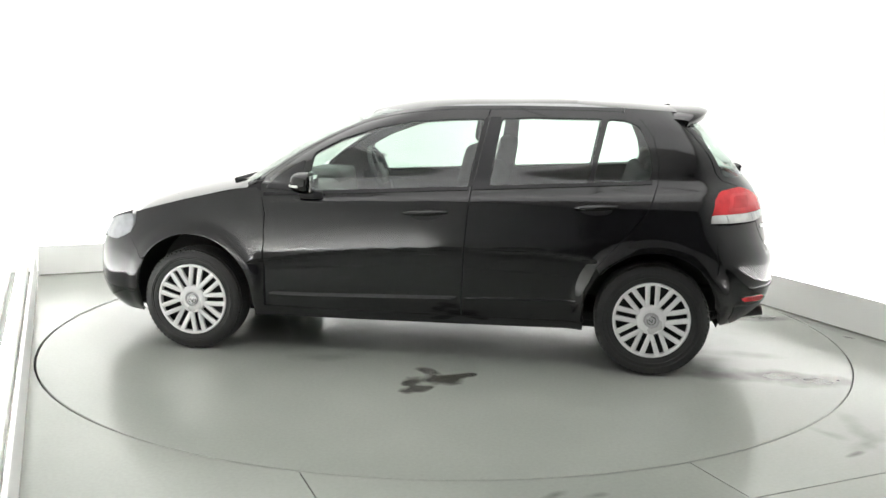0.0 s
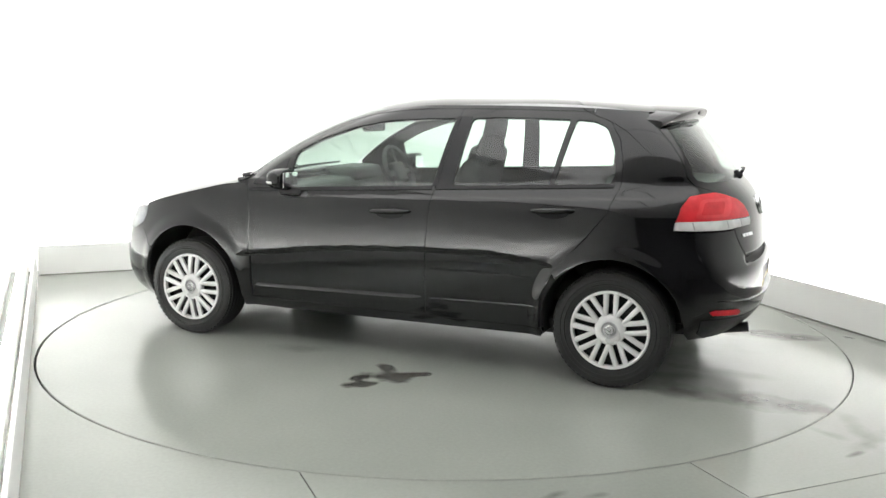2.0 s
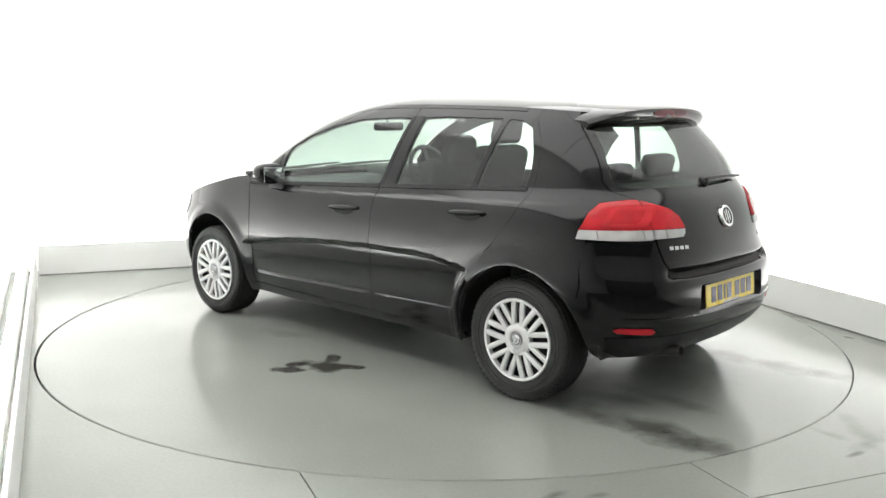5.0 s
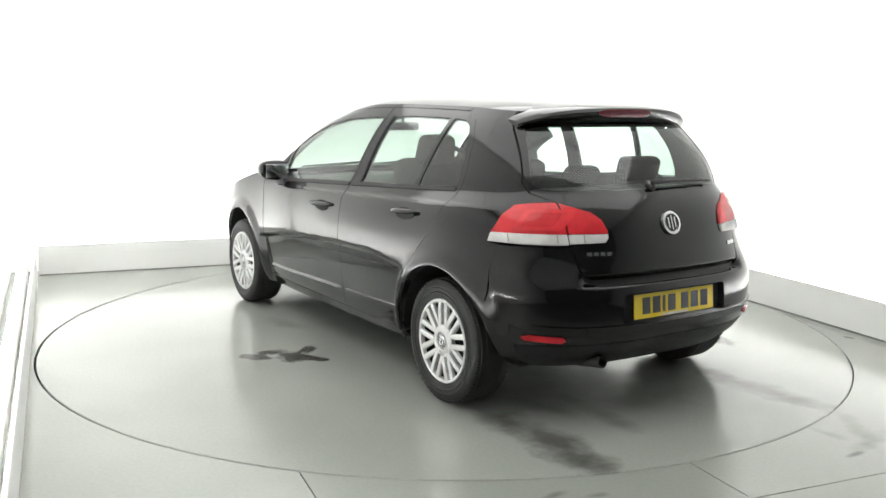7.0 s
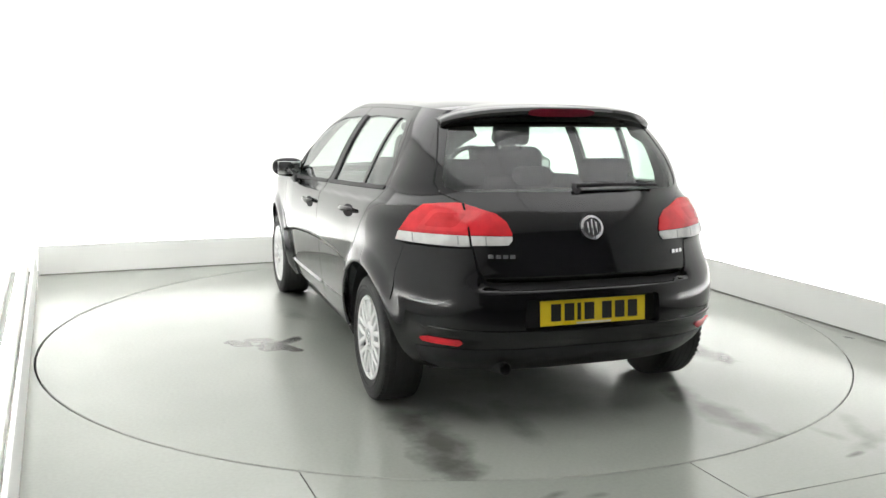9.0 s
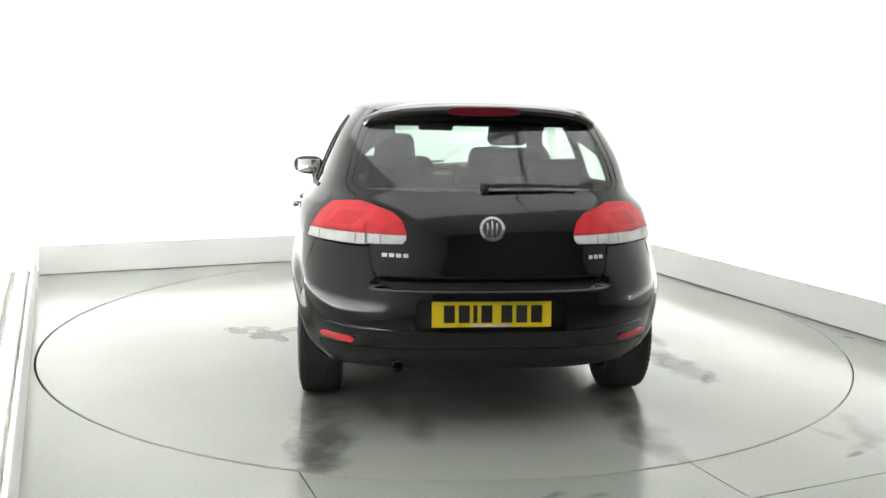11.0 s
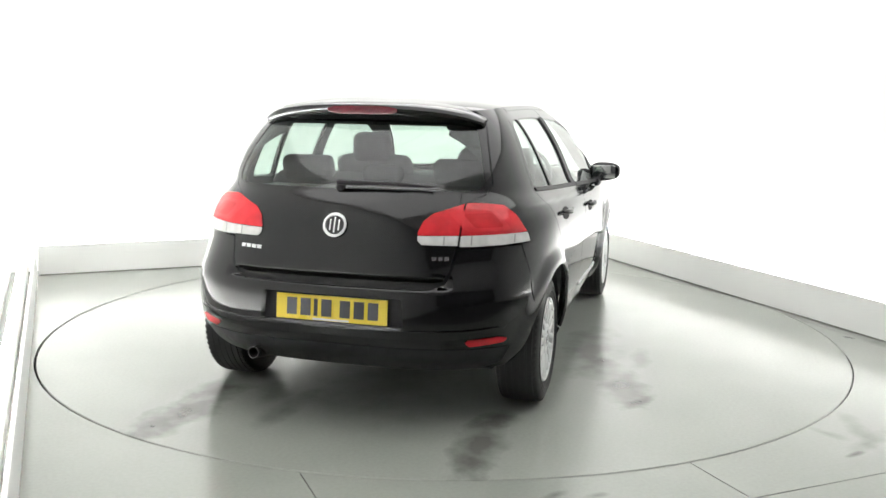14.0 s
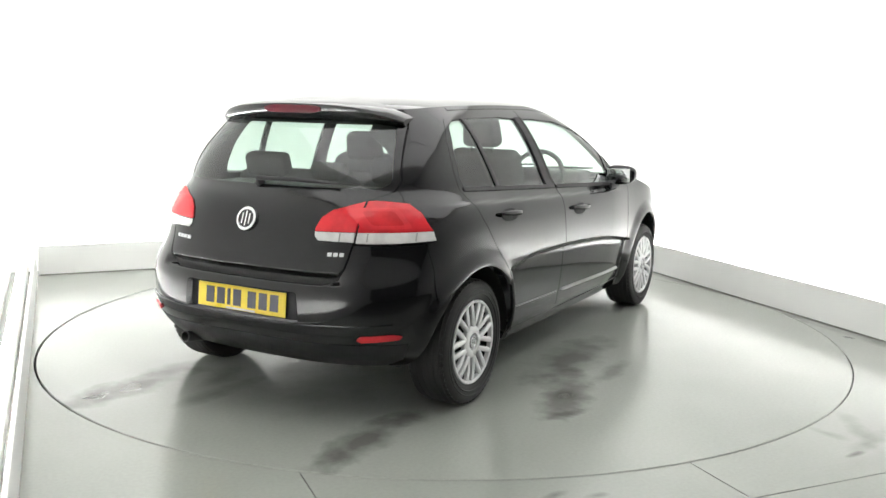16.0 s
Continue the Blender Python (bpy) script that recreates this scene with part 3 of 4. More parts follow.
def build_body(car):
    sides = (("left", False), ("right", True))
    lamp = dense(light_edges())
    # --- tail gate
    gate = [(-0.42, 0.660), (0.42, 0.660), (0.485, 0.678), (0.510, 0.72), (0.526, 0.82), (0.534, 0.90), (0.537, 1.0), (0.612, 1.038), (0.626, 1.08), (0.598, 1.19), (0.553, 1.32), (0.525, 1.365),
            (-0.525, 1.365), (-0.553, 1.32), (-0.598, 1.19), (-0.626, 1.08), (-0.612, 1.038), (-0.537, 1.0), (-0.534, 0.90), (-0.526, 0.82), (-0.510, 0.72), (-0.485, 0.678)]
    inner_lamp = [(0.530, 0.826), (0.534, 0.90), (0.5355, 0.994), (0.42, 0.957), (0.383, 0.925), (0.366, 0.88), (0.368, 0.848), (0.385, 0.830)]
    tailgate = panel("tailgate", tail_poly(gate), [tail_poly(GATE_WIN)], M_PAINT, car, label="closed black tailgate")
    gw = panel("rear_window", tail_poly([(y * 1.015, 1.199 + (z - 1.199) * 1.03) for y, z in GATE_WIN]), [], M_GLASS, tailgate, off=-0.003, lip=0, label="green-tinted heated rear window")
    gw.visible_shadow = False
    # --- lamps
    for nm, fl in sides:
        tl = new("taillight")
        tl.parent = car
        tagged(tl, "red and clear wrap-round taillight")
        zs = 0.866
        lo = [(q, min(z, zs)) for q, z in lamp]
        hi = [(q, max(z, zs + 0.003)) for q, z in lamp]
        panel("red_lens", hi, [], M_RED, tl, off=0.010, lip=0.03, flip=fl)
        panel("clear_lens", lo, [], M_CLEAR, tl, off=0.010, lip=0.03, flip=fl)
        # sunken lamp chamber behind the red, ribs across the clear strip
        z0, z1 = 0.880, 0.968
        cham = rounded([(qx(-1.655, z0), z0), (qx(-1.800, z0), z0), (qx(-1.800, z1), z1), (qx(-1.672, z1), z1)], 0.03)
        core = rounded([(qx(-1.680, 0.895), 0.895), (qx(-1.775, 0.895), 0.895), (qx(-1.775, 0.954), 0.954), (qx(-1.690, 0.954), 0.954)], 0.02)
        panel("chamber_rim", dense(cham, 0.01), [core], M_REDRIM, tl, off=0.0125, lip=0.006, flip=fl, label="brighter red rim round the lamp chamber")
        panel("chamber", dense(core, 0.01), [], M_REDCORE, tl, off=0.0112, lip=0, flip=fl, label="deep red lamp chamber")
        for xx in (-1.655, -1.80, -1.80 - 0.055):
            qm = qx(xx, 0.845)
            rib = [(qm + 0.003, 0.828), (qm - 0.003, 0.828), (qm - 0.003, 0.863), (qm + 0.003, 0.863)]
            panel("rib", dense(rib, 0.01), [], M_RIB, tl, off=0.0115, lip=0.003, flip=fl)
        tg = new("tailgate_light")
        tg.parent = car
        tagged(tg, "red and clear inner taillight on the tailgate")
        il = tail_poly(inner_lamp)
        panel("red_lens", [(q, max(z, zs + 0.003)) for q, z in il], [], M_RED, tg, off=0.010, lip=0.03, flip=fl)
        panel("clear_lens", [(q, min(z, zs)) for q, z in il], [], M_CLEAR, tg, off=0.010, lip=0.03, flip=fl)
    # --- rear bumper, wrapped from arch to arch
    half = [(qy(0.0, 0.642), 0.642), (qy(0.43, 0.642), 0.642), (qy(0.492, 0.662), 0.662), (qy(0.520, 0.71), 0.71), (qy(0.534, 0.812), 0.812), (qx(-1.80, 0.810), 0.810), (qx(-1.62, 0.812), 0.812),
            (qx(-1.612, 0.70), 0.70), (qx(-1.618, 0.56), 0.56)]
    half += [(qx(x, z), z) for x, z in arch_loop(HUB_R, 136, 184, 12)] + [(qx(-1.66, 0.262), 0.262), (qx(-1.76, 0.255), 0.255), (qy(0.3, 0.262), 0.262), (0.0, 0.265)]
    loop = dense(half + [(-q, z) for q, z in half[::-1]][1:-1], 0.02)
    recess = rounded([(-0.335, 0.468), (0.335, 0.468), (0.325, 0.604), (-0.325, 0.604)], 0.02)
    bumper = panel("rear_bumper", loop, [tail_poly(recess)], M_PAINT, car, lip=0.06, label="black painted rear bumper with plate recess")
    panel("plate_recess", tail_poly([(y * 1.01, 0.536 + (z - 0.536) * 1.03) for y, z in recess]), [], M_PLASTIC, bumper, off=-0.050, lip=0)
    valance = [(qy(0.0, 0.385), 0.385), (qy(0.6, 0.378), 0.378), (qx(-1.72, 0.375), 0.375), (qx(-1.70, 0.30), 0.30), (qx(-1.72, 0.262), 0.262), (0.0, 0.262)]
    panel("lower_trim", dense(valance + [(-q, z) for q, z in valance[::-1]][1:-1], 0.02), [], M_PLASTIC, bumper, off=0.004, lip=0.012, label="dull black lower bumper insert")
    crease = [(qy(0.0, 0.462), 0.462), (qy(0.55, 0.468), 0.468), (qx(-1.80, 0.476), 0.476), (qx(-1.80, 0.468), 0.468), (qy(0.55, 0.459), 0.459), (qy(0.0, 0.452), 0.452)]
    panel("trim_line", dense(crease + [(-q, z) for q, z in crease[::-1]][1:-1], 0.02), [], M_PAINT, bumper, off=0.009, lip=0.012)
    for nm, fl in sides:
        refl = [(qy(0.60, 0.400), 0.400), (qy(0.725, 0.408), 0.408), (qy(0.737, 0.421), 0.421), (qy(0.715, 0.429), 0.429), (qy(0.60, 0.424), 0.424), (qy(0.587, 0.412), 0.412)]
        panel("reflector", dense(refl, 0.01), [], M_RED, bumper, off=0.012, lip=0.012, flip=fl, label="red rear reflector strip")
    # --- sides
    for nm, fl in sides:
        # front door
        fd = [(0.858, 0.275), (0.852, 0.55), (0.838, 0.80), (0.862, 0.918)] + rail_line(0.885, -0.372, 0.022) + [(-0.306, 0.98), (-0.274, 0.6), (-0.262, 0.275)]
        door = panel("front_door", side_poly(fd), [side_poly(FRONT_WIN)], M_PAINT, car, flip=fl, label="closed black front door")
        w = panel("window", side_poly(FRONT_WIN), [], M_GLASS, door, off=-0.006, lip=0, flip=fl, label="green-tinted door window")
        w.visible_shadow = False
        panel("mirror_sail", side_poly(SAIL), [], M_PLASTIC, door, off=0.003, lip=0.004, flip=fl, label="dull black corner plate behind the mirror")
        rd = [(-0.269, 0.275), (-0.281, 0.6), (-0.313, 0.98)] + rail_line(-0.379, -1.10, 0.022) + [(-1.20, 1.345), (-1.262, 1.26), (-1.293, 1.13), (-1.292, 1.03), (-1.25, 0.90), (-1.15, 0.77), (-1.06, 0.672), (-0.985, 0.585), (-0.925, 0.45), (-0.912, 0.275)]
        rdoor = panel("rear_door", side_poly(rd), [side_poly(REAR_WIN), side_poly(QUARTER_WIN)], M_PAINT, car, flip=fl, label="closed black rear door")
        w = panel("window", side_poly(REAR_WIN), [], M_GLASS, rdoor, off=-0.006, lip=0, flip=fl, label="green-tinted door window")
        w.visible_shadow = False
        w = panel("quarter_light", side_poly(QUARTER_WIN), [], M_GLASS, rdoor, off=-0.006, lip=0, flip=fl)
        w.visible_shadow = False
        # dull black pillar covers and window rubbers
        pil = [(-0.312, 0.985), (-0.290, 0.985), (-0.357, 1.349), (-0.376, 1.351)]
        panel("pillar_trim", side_poly(pil), [], M_PLASTIC, door, off=0.003, lip=0.004, flip=fl)
        pil = [(-0.318, 0.988), (-0.400, 0.992), (-0.442, 1.352), (-0.384, 1.352)]
        panel("pillar_trim", side_poly(pil), [], M_PLASTIC, rdoor, off=0.003, lip=0.004, flip=fl)
        belt = lambda x: 0.9665 - 0.055 * x
        panel("window_seal", side_poly([(0.85, belt(0.85) - 0.016), (0.85, belt(0.85) + 0.001), (-0.292, belt(-0.292) + 0.001), (-0.292, belt(-0.292) - 0.016)]), [], M_PLASTIC, door, off=0.006, lip=0.008, flip=fl, dv=0.006)
        panel("window_seal", side_poly([(-0.318, belt(-0.318) - 0.016), (-0.318, belt(-0.318) + 0.001), (-1.262, belt(-1.262) + 0.001), (-1.262, belt(-1.262) - 0.016)]), [], M_PLASTIC, rdoor, off=0.006, lip=0.008, flip=fl, dv=0.006)
        # rubbing strips
        moulding(door, 0.845, -0.253, 0.349, 0.380, fl, 0.011)
        moulding(rdoor, -0.285, -0.90, 0.381, 0.395, fl, 0.005)
        # handles
        for parent, hx0, hx1, hz in ((door, 0.05, -0.19, 0.838), (rdoor, -0.865, -1.085, 0.893)):
            build_handle(parent, hx0, hx1, hz, fl)
        # quarter panel with the rear pillar
        qp = [(qx(x, z), z) for x, z in dense([(-1.107, 1.376)] + [(-1.203, 1.348), (-1.266, 1.262), (-1.297, 1.13), (-1.296, 1.03), (-1.254, 0.898), (-1.154, 0.767), (-1.064, 0.669), (-0.989, 0.582)], 0.02, False)]
        qp += [(qx(x, z), z) for x, z in arch_loop(HUB_R, 40, 136)]
        qp += [(qx(-1.6145, 0.56), 0.56), (qx(-1.6085, 0.70), 0.70), (qx(-1.6165, 0.815), 0.815)]
        qp += dense([(qx(-1.570, 0.823), 0.823), (qx(-1.574, 0.865), 0.865), (qx(-1.591, 0.942), 0.942), (qx(-1.618, 0.987), 0.987), (qx(-1.675, 0.998), 0.998), (qx(-1.72, 1.003), 1.003), (qy(0.548, 1.001), 1.001)], 0.02, False)
        qp += dense([(qy(0.617, 1.036), 1.036), (qy(0.632, 1.08), 1.08), (qy(0.604, 1.19), 1.19), (qy(0.559, 1.32), 1.32), (qy(0.532, 1.365), 1.365)], 0.02, False)
        qp += [(qx(x, z), z) for x, z in rail_line(-1.37, -1.107, 0.0, 24)]
        panel("quarter_panel", qp, [], M_PAINT, car, flip=fl, label="black rear wing and pillar")
        # roof rail above the doors
        strip = rail_line(0.95, -1.10, 0.0, 70) + rail_line(-1.10, 0.95, 0.017, 70)
        panel("roof_rail", [(qx(x, z), z) for x, z in strip], [], M_PAINT, car, flip=fl, dv=0.006)
        # sill
        sill = [(0.925, 0.262), (0.925, 0.205), (-0.925, 0.225), (-0.925, 0.268)]
        panel("sill", side_poly(sill), [], M_PAINT, car, off=-0.004, lip=0.05, flip=fl, label="black sill below the doors")
        # front wing
        fw = [(0.868, 0.268), (0.862, 0.55), (0.848, 0.80), (0.868, 0.925), (0.90, 0.945), (1.0, 0.936), (1.2, 0.894), (1.4, 0.846), (1.55, 0.806), (1.650, 0.777), (1.655, 0.708), (1.69, 0.652), (1.66, 0.60), (1.60, 0.52)]
        fw = dense(fw, 0.02, False) + arch_loop(HUB_F, 36, 172) + [(0.925, 0.268)]
        panel("front_wing", [(qx(x, z), z) for x, z in fw], [], M_PAINT, car, flip=fl, label="black front wing over the wheel")
        hl = [(1.660, 0.718), (1.685, 0.766), (1.80, 0.738), (1.90, 0.706), (1.945, 0.645), (1.91, 0.611), (1.80, 0.607), (1.70, 0.648)]
        head = panel("headlight", side_poly(rounded(hl, 0.03), 0.015), [], M_HEADLAMP, car, off=0.004, lip=0.04, flip=fl, label="clear front headlight")
        # dark lining behind the skin
        back = [(0.93, 0.215), (0.93, 0.55), (0.93, 0.93)] + rail_line(0.96, -1.46, 0.004, 60) + [(-1.55, 1.30), (-1.60, 1.1), (-1.60, 0.9), (-1.62, 0.7), (-1.62, 0.55)] + arch_loop(HUB_R, 136, 14, 24, ARCH + 0.006) + [(-0.92, 0.215)]
        panel("inner_lining", [(qx(x, z), z) for x, z in dense(back, 0.03)], [side_poly(FRONT_WIN), side_poly(REAR_WIN), side_poly(QUARTER_WIN)], M_GAP, car, off=-0.022, lip=0, flip=fl, du=0.05, dv=0.04, label="dark inner door lining")
        for hx in (HUB_F, HUB_R):
            build_arch(car, hx, fl)
    # lining behind tail, lamps and bumper
    tl = [(0.60, 0.30), (0.62, 0.62), (0.625, 1.04), (0.625, 1.09), (0.60, 1.19), (0.545, 1.335), (0.48, 1.365)]
    tl = [(-y, z) for y, z in tl[::-1]] + tl
    panel("inner_lining", tail_poly(tl[::-1], 0.03), [tail_poly(GATE_WIN)], M_GAP, car, off=-0.034, lip=0, du=0.05, dv=0.04)
    corner = [(qy(0.50, 0.28), 0.28), (qx(-1.60, 0.28), 0.28), (qx(-1.60, 1.02), 1.02), (qy(0.55, 1.02), 1.02)]
    for fl in (False, True):
        panel("inner_lining", dense(corner, 0.03), [], M_GAP, car, off=-0.030, lip=0, flip=fl, du=0.05, dv=0.04)
    # --- front bumper and nose
    nb = [(1.60, 0.505)] + arch_loop(HUB_F, 33, -10, 12) + [(1.67, 0.172), (1.85, 0.165)]
    nh = [(qx(x, z), z) for x, z in dense(nb, 0.02, False)]
    nose = nh + [(qx(1.99, 0.165), 0.165), (qx(2.03, 0.18), 0.18), (qx(2.03, 0.56), 0.56), (qx(1.93, 0.607), 0.607), (qx(1.80, 0.605), 0.605), (qx(1.69, 0.655), 0.655), (qx(1.668, 0.60), 0.60)]
    for fl in (False, True):
        panel("front_bumper", dense(nose, 0.02), [], M_PAINT, car, lip=0.02, flip=fl, label="black painted front bumper corner")
    front_face(car)


def front_x(y, z):
    """The nose's x at half width y."""
    w = float(WIDTH(z))
    return float(NOSE(z)) - 0.88 * (1 - (1 - min(1, abs(y) / w) ** 3.2) ** (1 / 3.2))


def front_face(car):
    ys = np.linspace(-0.47, 0.47, 41)
    zs = np.linspace(0.18, 0.70, 40)
    v, f = [], []
    for z in zs:
        for y in ys:
            v.append((front_x(y, z) + 0.001, y, z))
    n = len(ys)
    for i in range(len(zs) - 1):
        for j in range(n - 1):
            f.append((i * n + j, i * n + j + 1, (i + 1) * n + j + 1, (i + 1) * n + j))
    face = mesh_part("nose", v, f, M_PAINT, car, "black painted car nose")
    for z, h in ((0.66, 0.012), (0.69, 0.012), (0.23, 0.016), (0.27, 0.016), (0.31, 0.016), (0.35, 0.016)):
        pts = [(front_x(y, z) + 0.002, y, z) for y in np.linspace(-0.44, 0.44, 40)]
        part("grille_bar", tube(pts, h * 0.6, 8), M_PLASTIC, face, "dull black grille bar")


def moulding(parent, x0, x1, z0, z1, fl, bulge):
    """A bulged rubbing strip along the doors, with rounded ends."""
    sgn = -1 if fl else 1
    bm = bmesh.new()
    rings = []
    for t in np.linspace(0, 1, 40):
        x, z = x0 + (x1 - x0) * t, z0 + (z1 - z0) * t
        k = min(1, math.sqrt(max(0.02, 1 - (2 * t - 1) ** 30)))
        ring = []
        for a in np.linspace(-90, 90, 11):
            sn = math.sin(radians(a))
            zz = z + 0.017 * sn
            ring.append(bm.verts.new((x, sgn * (side_y(x, z) - 0.006 + 0.006 + k * (bulge * min(1, (1 - sn) / 1.5) if sn > -0.5 else bulge * ((1 + sn) / 0.5) ** 0.5) - 0.003), zz)))
        rings.append(ring)
    for a, b in zip(rings, rings[1:]):
        for j in range(10):
            bm.faces.new((a[j], a[j + 1], b[j + 1], b[j]))
    bm.faces.new(rings[0])
    bm.faces.new(rings[-1])
    part("side_moulding", bm, M_PAINT, parent, "glossy black rubbing strip")


def build_handle(parent, x0, x1, z, fl):
    sgn = -1 if fl else 1
    xm = (x0 + x1) / 2
    y = side_y(xm, z)
    cup = [(xm + 0.085 * math.cos(a), z - 0.006 + 0.030 * math.sin(a)) for a in np.linspace(0, 2 * math.pi, 28, endpoint=False)]
    h = panel("door_handle", [(qx(a, b), b) for a, b in cup], [], M_GAP, parent, off=0.003, lip=0.004, flip=fl, dv=0.008, label="black bar door handle over its recess")
    pts = [(x0 + (x1 - x0) * t, sgn * (side_y(x0 + (x1 - x0) * t, z) + 0.008 + 0.021 * math.sin(math.pi * t) ** 0.5), z + 0.006 + (0.012 if x1 < -0.5 else 0.01) * (t - 0.5)) for t in np.linspace(0, 1, 15)]
    bm = tube(pts, [0.006 + 0.009 * math.sin(math.pi * t) ** 0.5 for t in np.linspace(0, 1, 15)], 12)
    part("grip", bm, M_PAINT, h)


def build_arch(car, hx, fl):
    """The dark liner over a wheel."""
    sgn = -1 if fl else 1
    bm = bmesh.new()
    rows = []
    for k in range(25):
        a = radians(-12 + 204 * k / 24)
        px, pz = hx + (ARCH + 0.004) * math.cos(a), HUB_Z + (ARCH + 0.004) * math.sin(a)
        lim = min(0.845, side_y(px, max(pz, 0.2)) - 0.025)
        rows.append([bm.verts.new((px, sgn * y, pz)) for y in (0.50, min(0.68, lim - 0.03), lim)])
    for a, b in zip(rows, rows[1:]):
        for j in range(2):
            bm.faces.new((a[j], a[j + 1], b[j + 1], b[j]))
    bm.faces.new([r[0] for r in rows])
    part("wheel_arch_liner", bm, M_GAP, car)


def build_top(car):
    # roof
    crown = curve([(-1.56, 1.412), (-1.4, 1.430), (-1.1, 1.452), (-0.7, 1.463), (-0.3, 1.460), (0.0, 1.448), (0.2, 1.420), (0.36, 1.386)])
    xs = np.linspace(-1.46, 0.36, 75)
    ts = np.linspace(-1, 1, 61)
    v, f, nr = [], [], []
    for x in xs:
        ze = float(RAIL(x))
        ye = side_y(x, ze)
        zc = max(float(crown(x)), ze + 0.012)
        for t in ts:
            back = 0.055 * abs(t) ** 3 * (1 if x > 0.2 else 0) * (x - 0.2) / 0.16
            v.append((x - back, t * ye, zc - (zc - ze) * abs(t) ** (3.7 - 1.3 * step01(-0.2, 0.3, x))))
    n = len(ts)
    for i in range(len(xs) - 1):
        for j in range(n - 1):
            f.append((i * n + j, i * n + j + 1, (i + 1) * n + j + 1, (i + 1) * n + j)[::-1])
    roof = mesh_part("roof", v, f, M_PAINT, car, "glossy black roof")
    mesh_part("headliner", [(a, b * 0.96, c - 0.03) for a, b, c in v], [t[::-1] for t in f], M_HEADLINE, roof, "pale grey inner roof lining")
    # windscreen
    v, f = [], []
    zs = np.linspace(0.945, 1.384, 40)
    for z in zs:
        xr = np.interp(-z, [-float(RAIL(q)) for q in np.linspace(0.0, 1.05, 80)], np.linspace(0.0, 1.05, 80))
        w = float(WIDTH(max(z, 0.98)))
        xf = float(SCREEN(z))
        d = min(max((xf - xr) / 0.42, 0.02), 1)
        ymax = w * (1 - (1 - d) ** 2.4) ** (1 / 2.4) * 0.985
        for t in ts:
            y = t * ymax
            v.append((xf - 0.42 * (1 - (1 - min(1, abs(y) / w) ** 2.4) ** (1 / 2.4)), y, z))
    for i in range(len(zs) - 1):
        for j in range(n - 1):
            f.append((i * n + j, i * n + j + 1, (i + 1) * n + j + 1, (i + 1) * n + j))
    ws = mesh_part("windscreen", v, f, M_GLASS, car, "green-tinted raked windscreen")
    ws.visible_shadow = False
    # bonnet
    mid = curve([(1.02, 0.970), (1.2, 0.940), (1.4, 0.905), (1.6, 0.860), (1.8, 0.800), (1.93, 0.745), (1.99, 0.700)])
    edge = curve([(0.88, 0.948), (1.0, 0.938), (1.2, 0.896), (1.4, 0.848), (1.55, 0.808), (1.7, 0.764), (1.85, 0.720), (1.99, 0.675)])
    xs = np.linspace(0.96, 1.965, 50)
    v, f = [], []
    for x in xs:
        ze = float(edge(x))
        ye = side_y(min(x, 1.93), min(ze, 0.96)) - 0.004
        for t in ts:
            zc = float(mid(max(x, 1.02)))
            xx = x - 0.20 * abs(t) ** 2.5 * step01(1.60, 1.98, x)
            v.append((xx, t * ye, zc - (zc - ze) * abs(t) ** 3.4))
    for i in range(len(xs) - 1):
        for j in range(n - 1):
            f.append((i * n + j, i * n + j + 1, (i + 1) * n + j + 1, (i + 1) * n + j)[::-1])
    mesh_part("bonnet", v, f, M_PAINT, car, "closed glossy black bonnet")
    part("scuttle", box((0.26, 1.30, 0.02), (1.02, 0, 0.925), 0.004, turn=(0, 6, 0)), M_PLASTIC, car, "dull black scuttle panel below the windscreen")
    for y0, y1 in ((0.45, -0.08), (-0.02, -0.55)):
        part("wiper", tube([(1.17, y0, 0.950), (1.135, (y0 + y1) / 2, 0.968), (1.10 - 0.25 * y1 * y1, y1, 0.985)], [0.012, 0.009, 0.006], 8), M_PLASTIC, car, "black windscreen wiper")


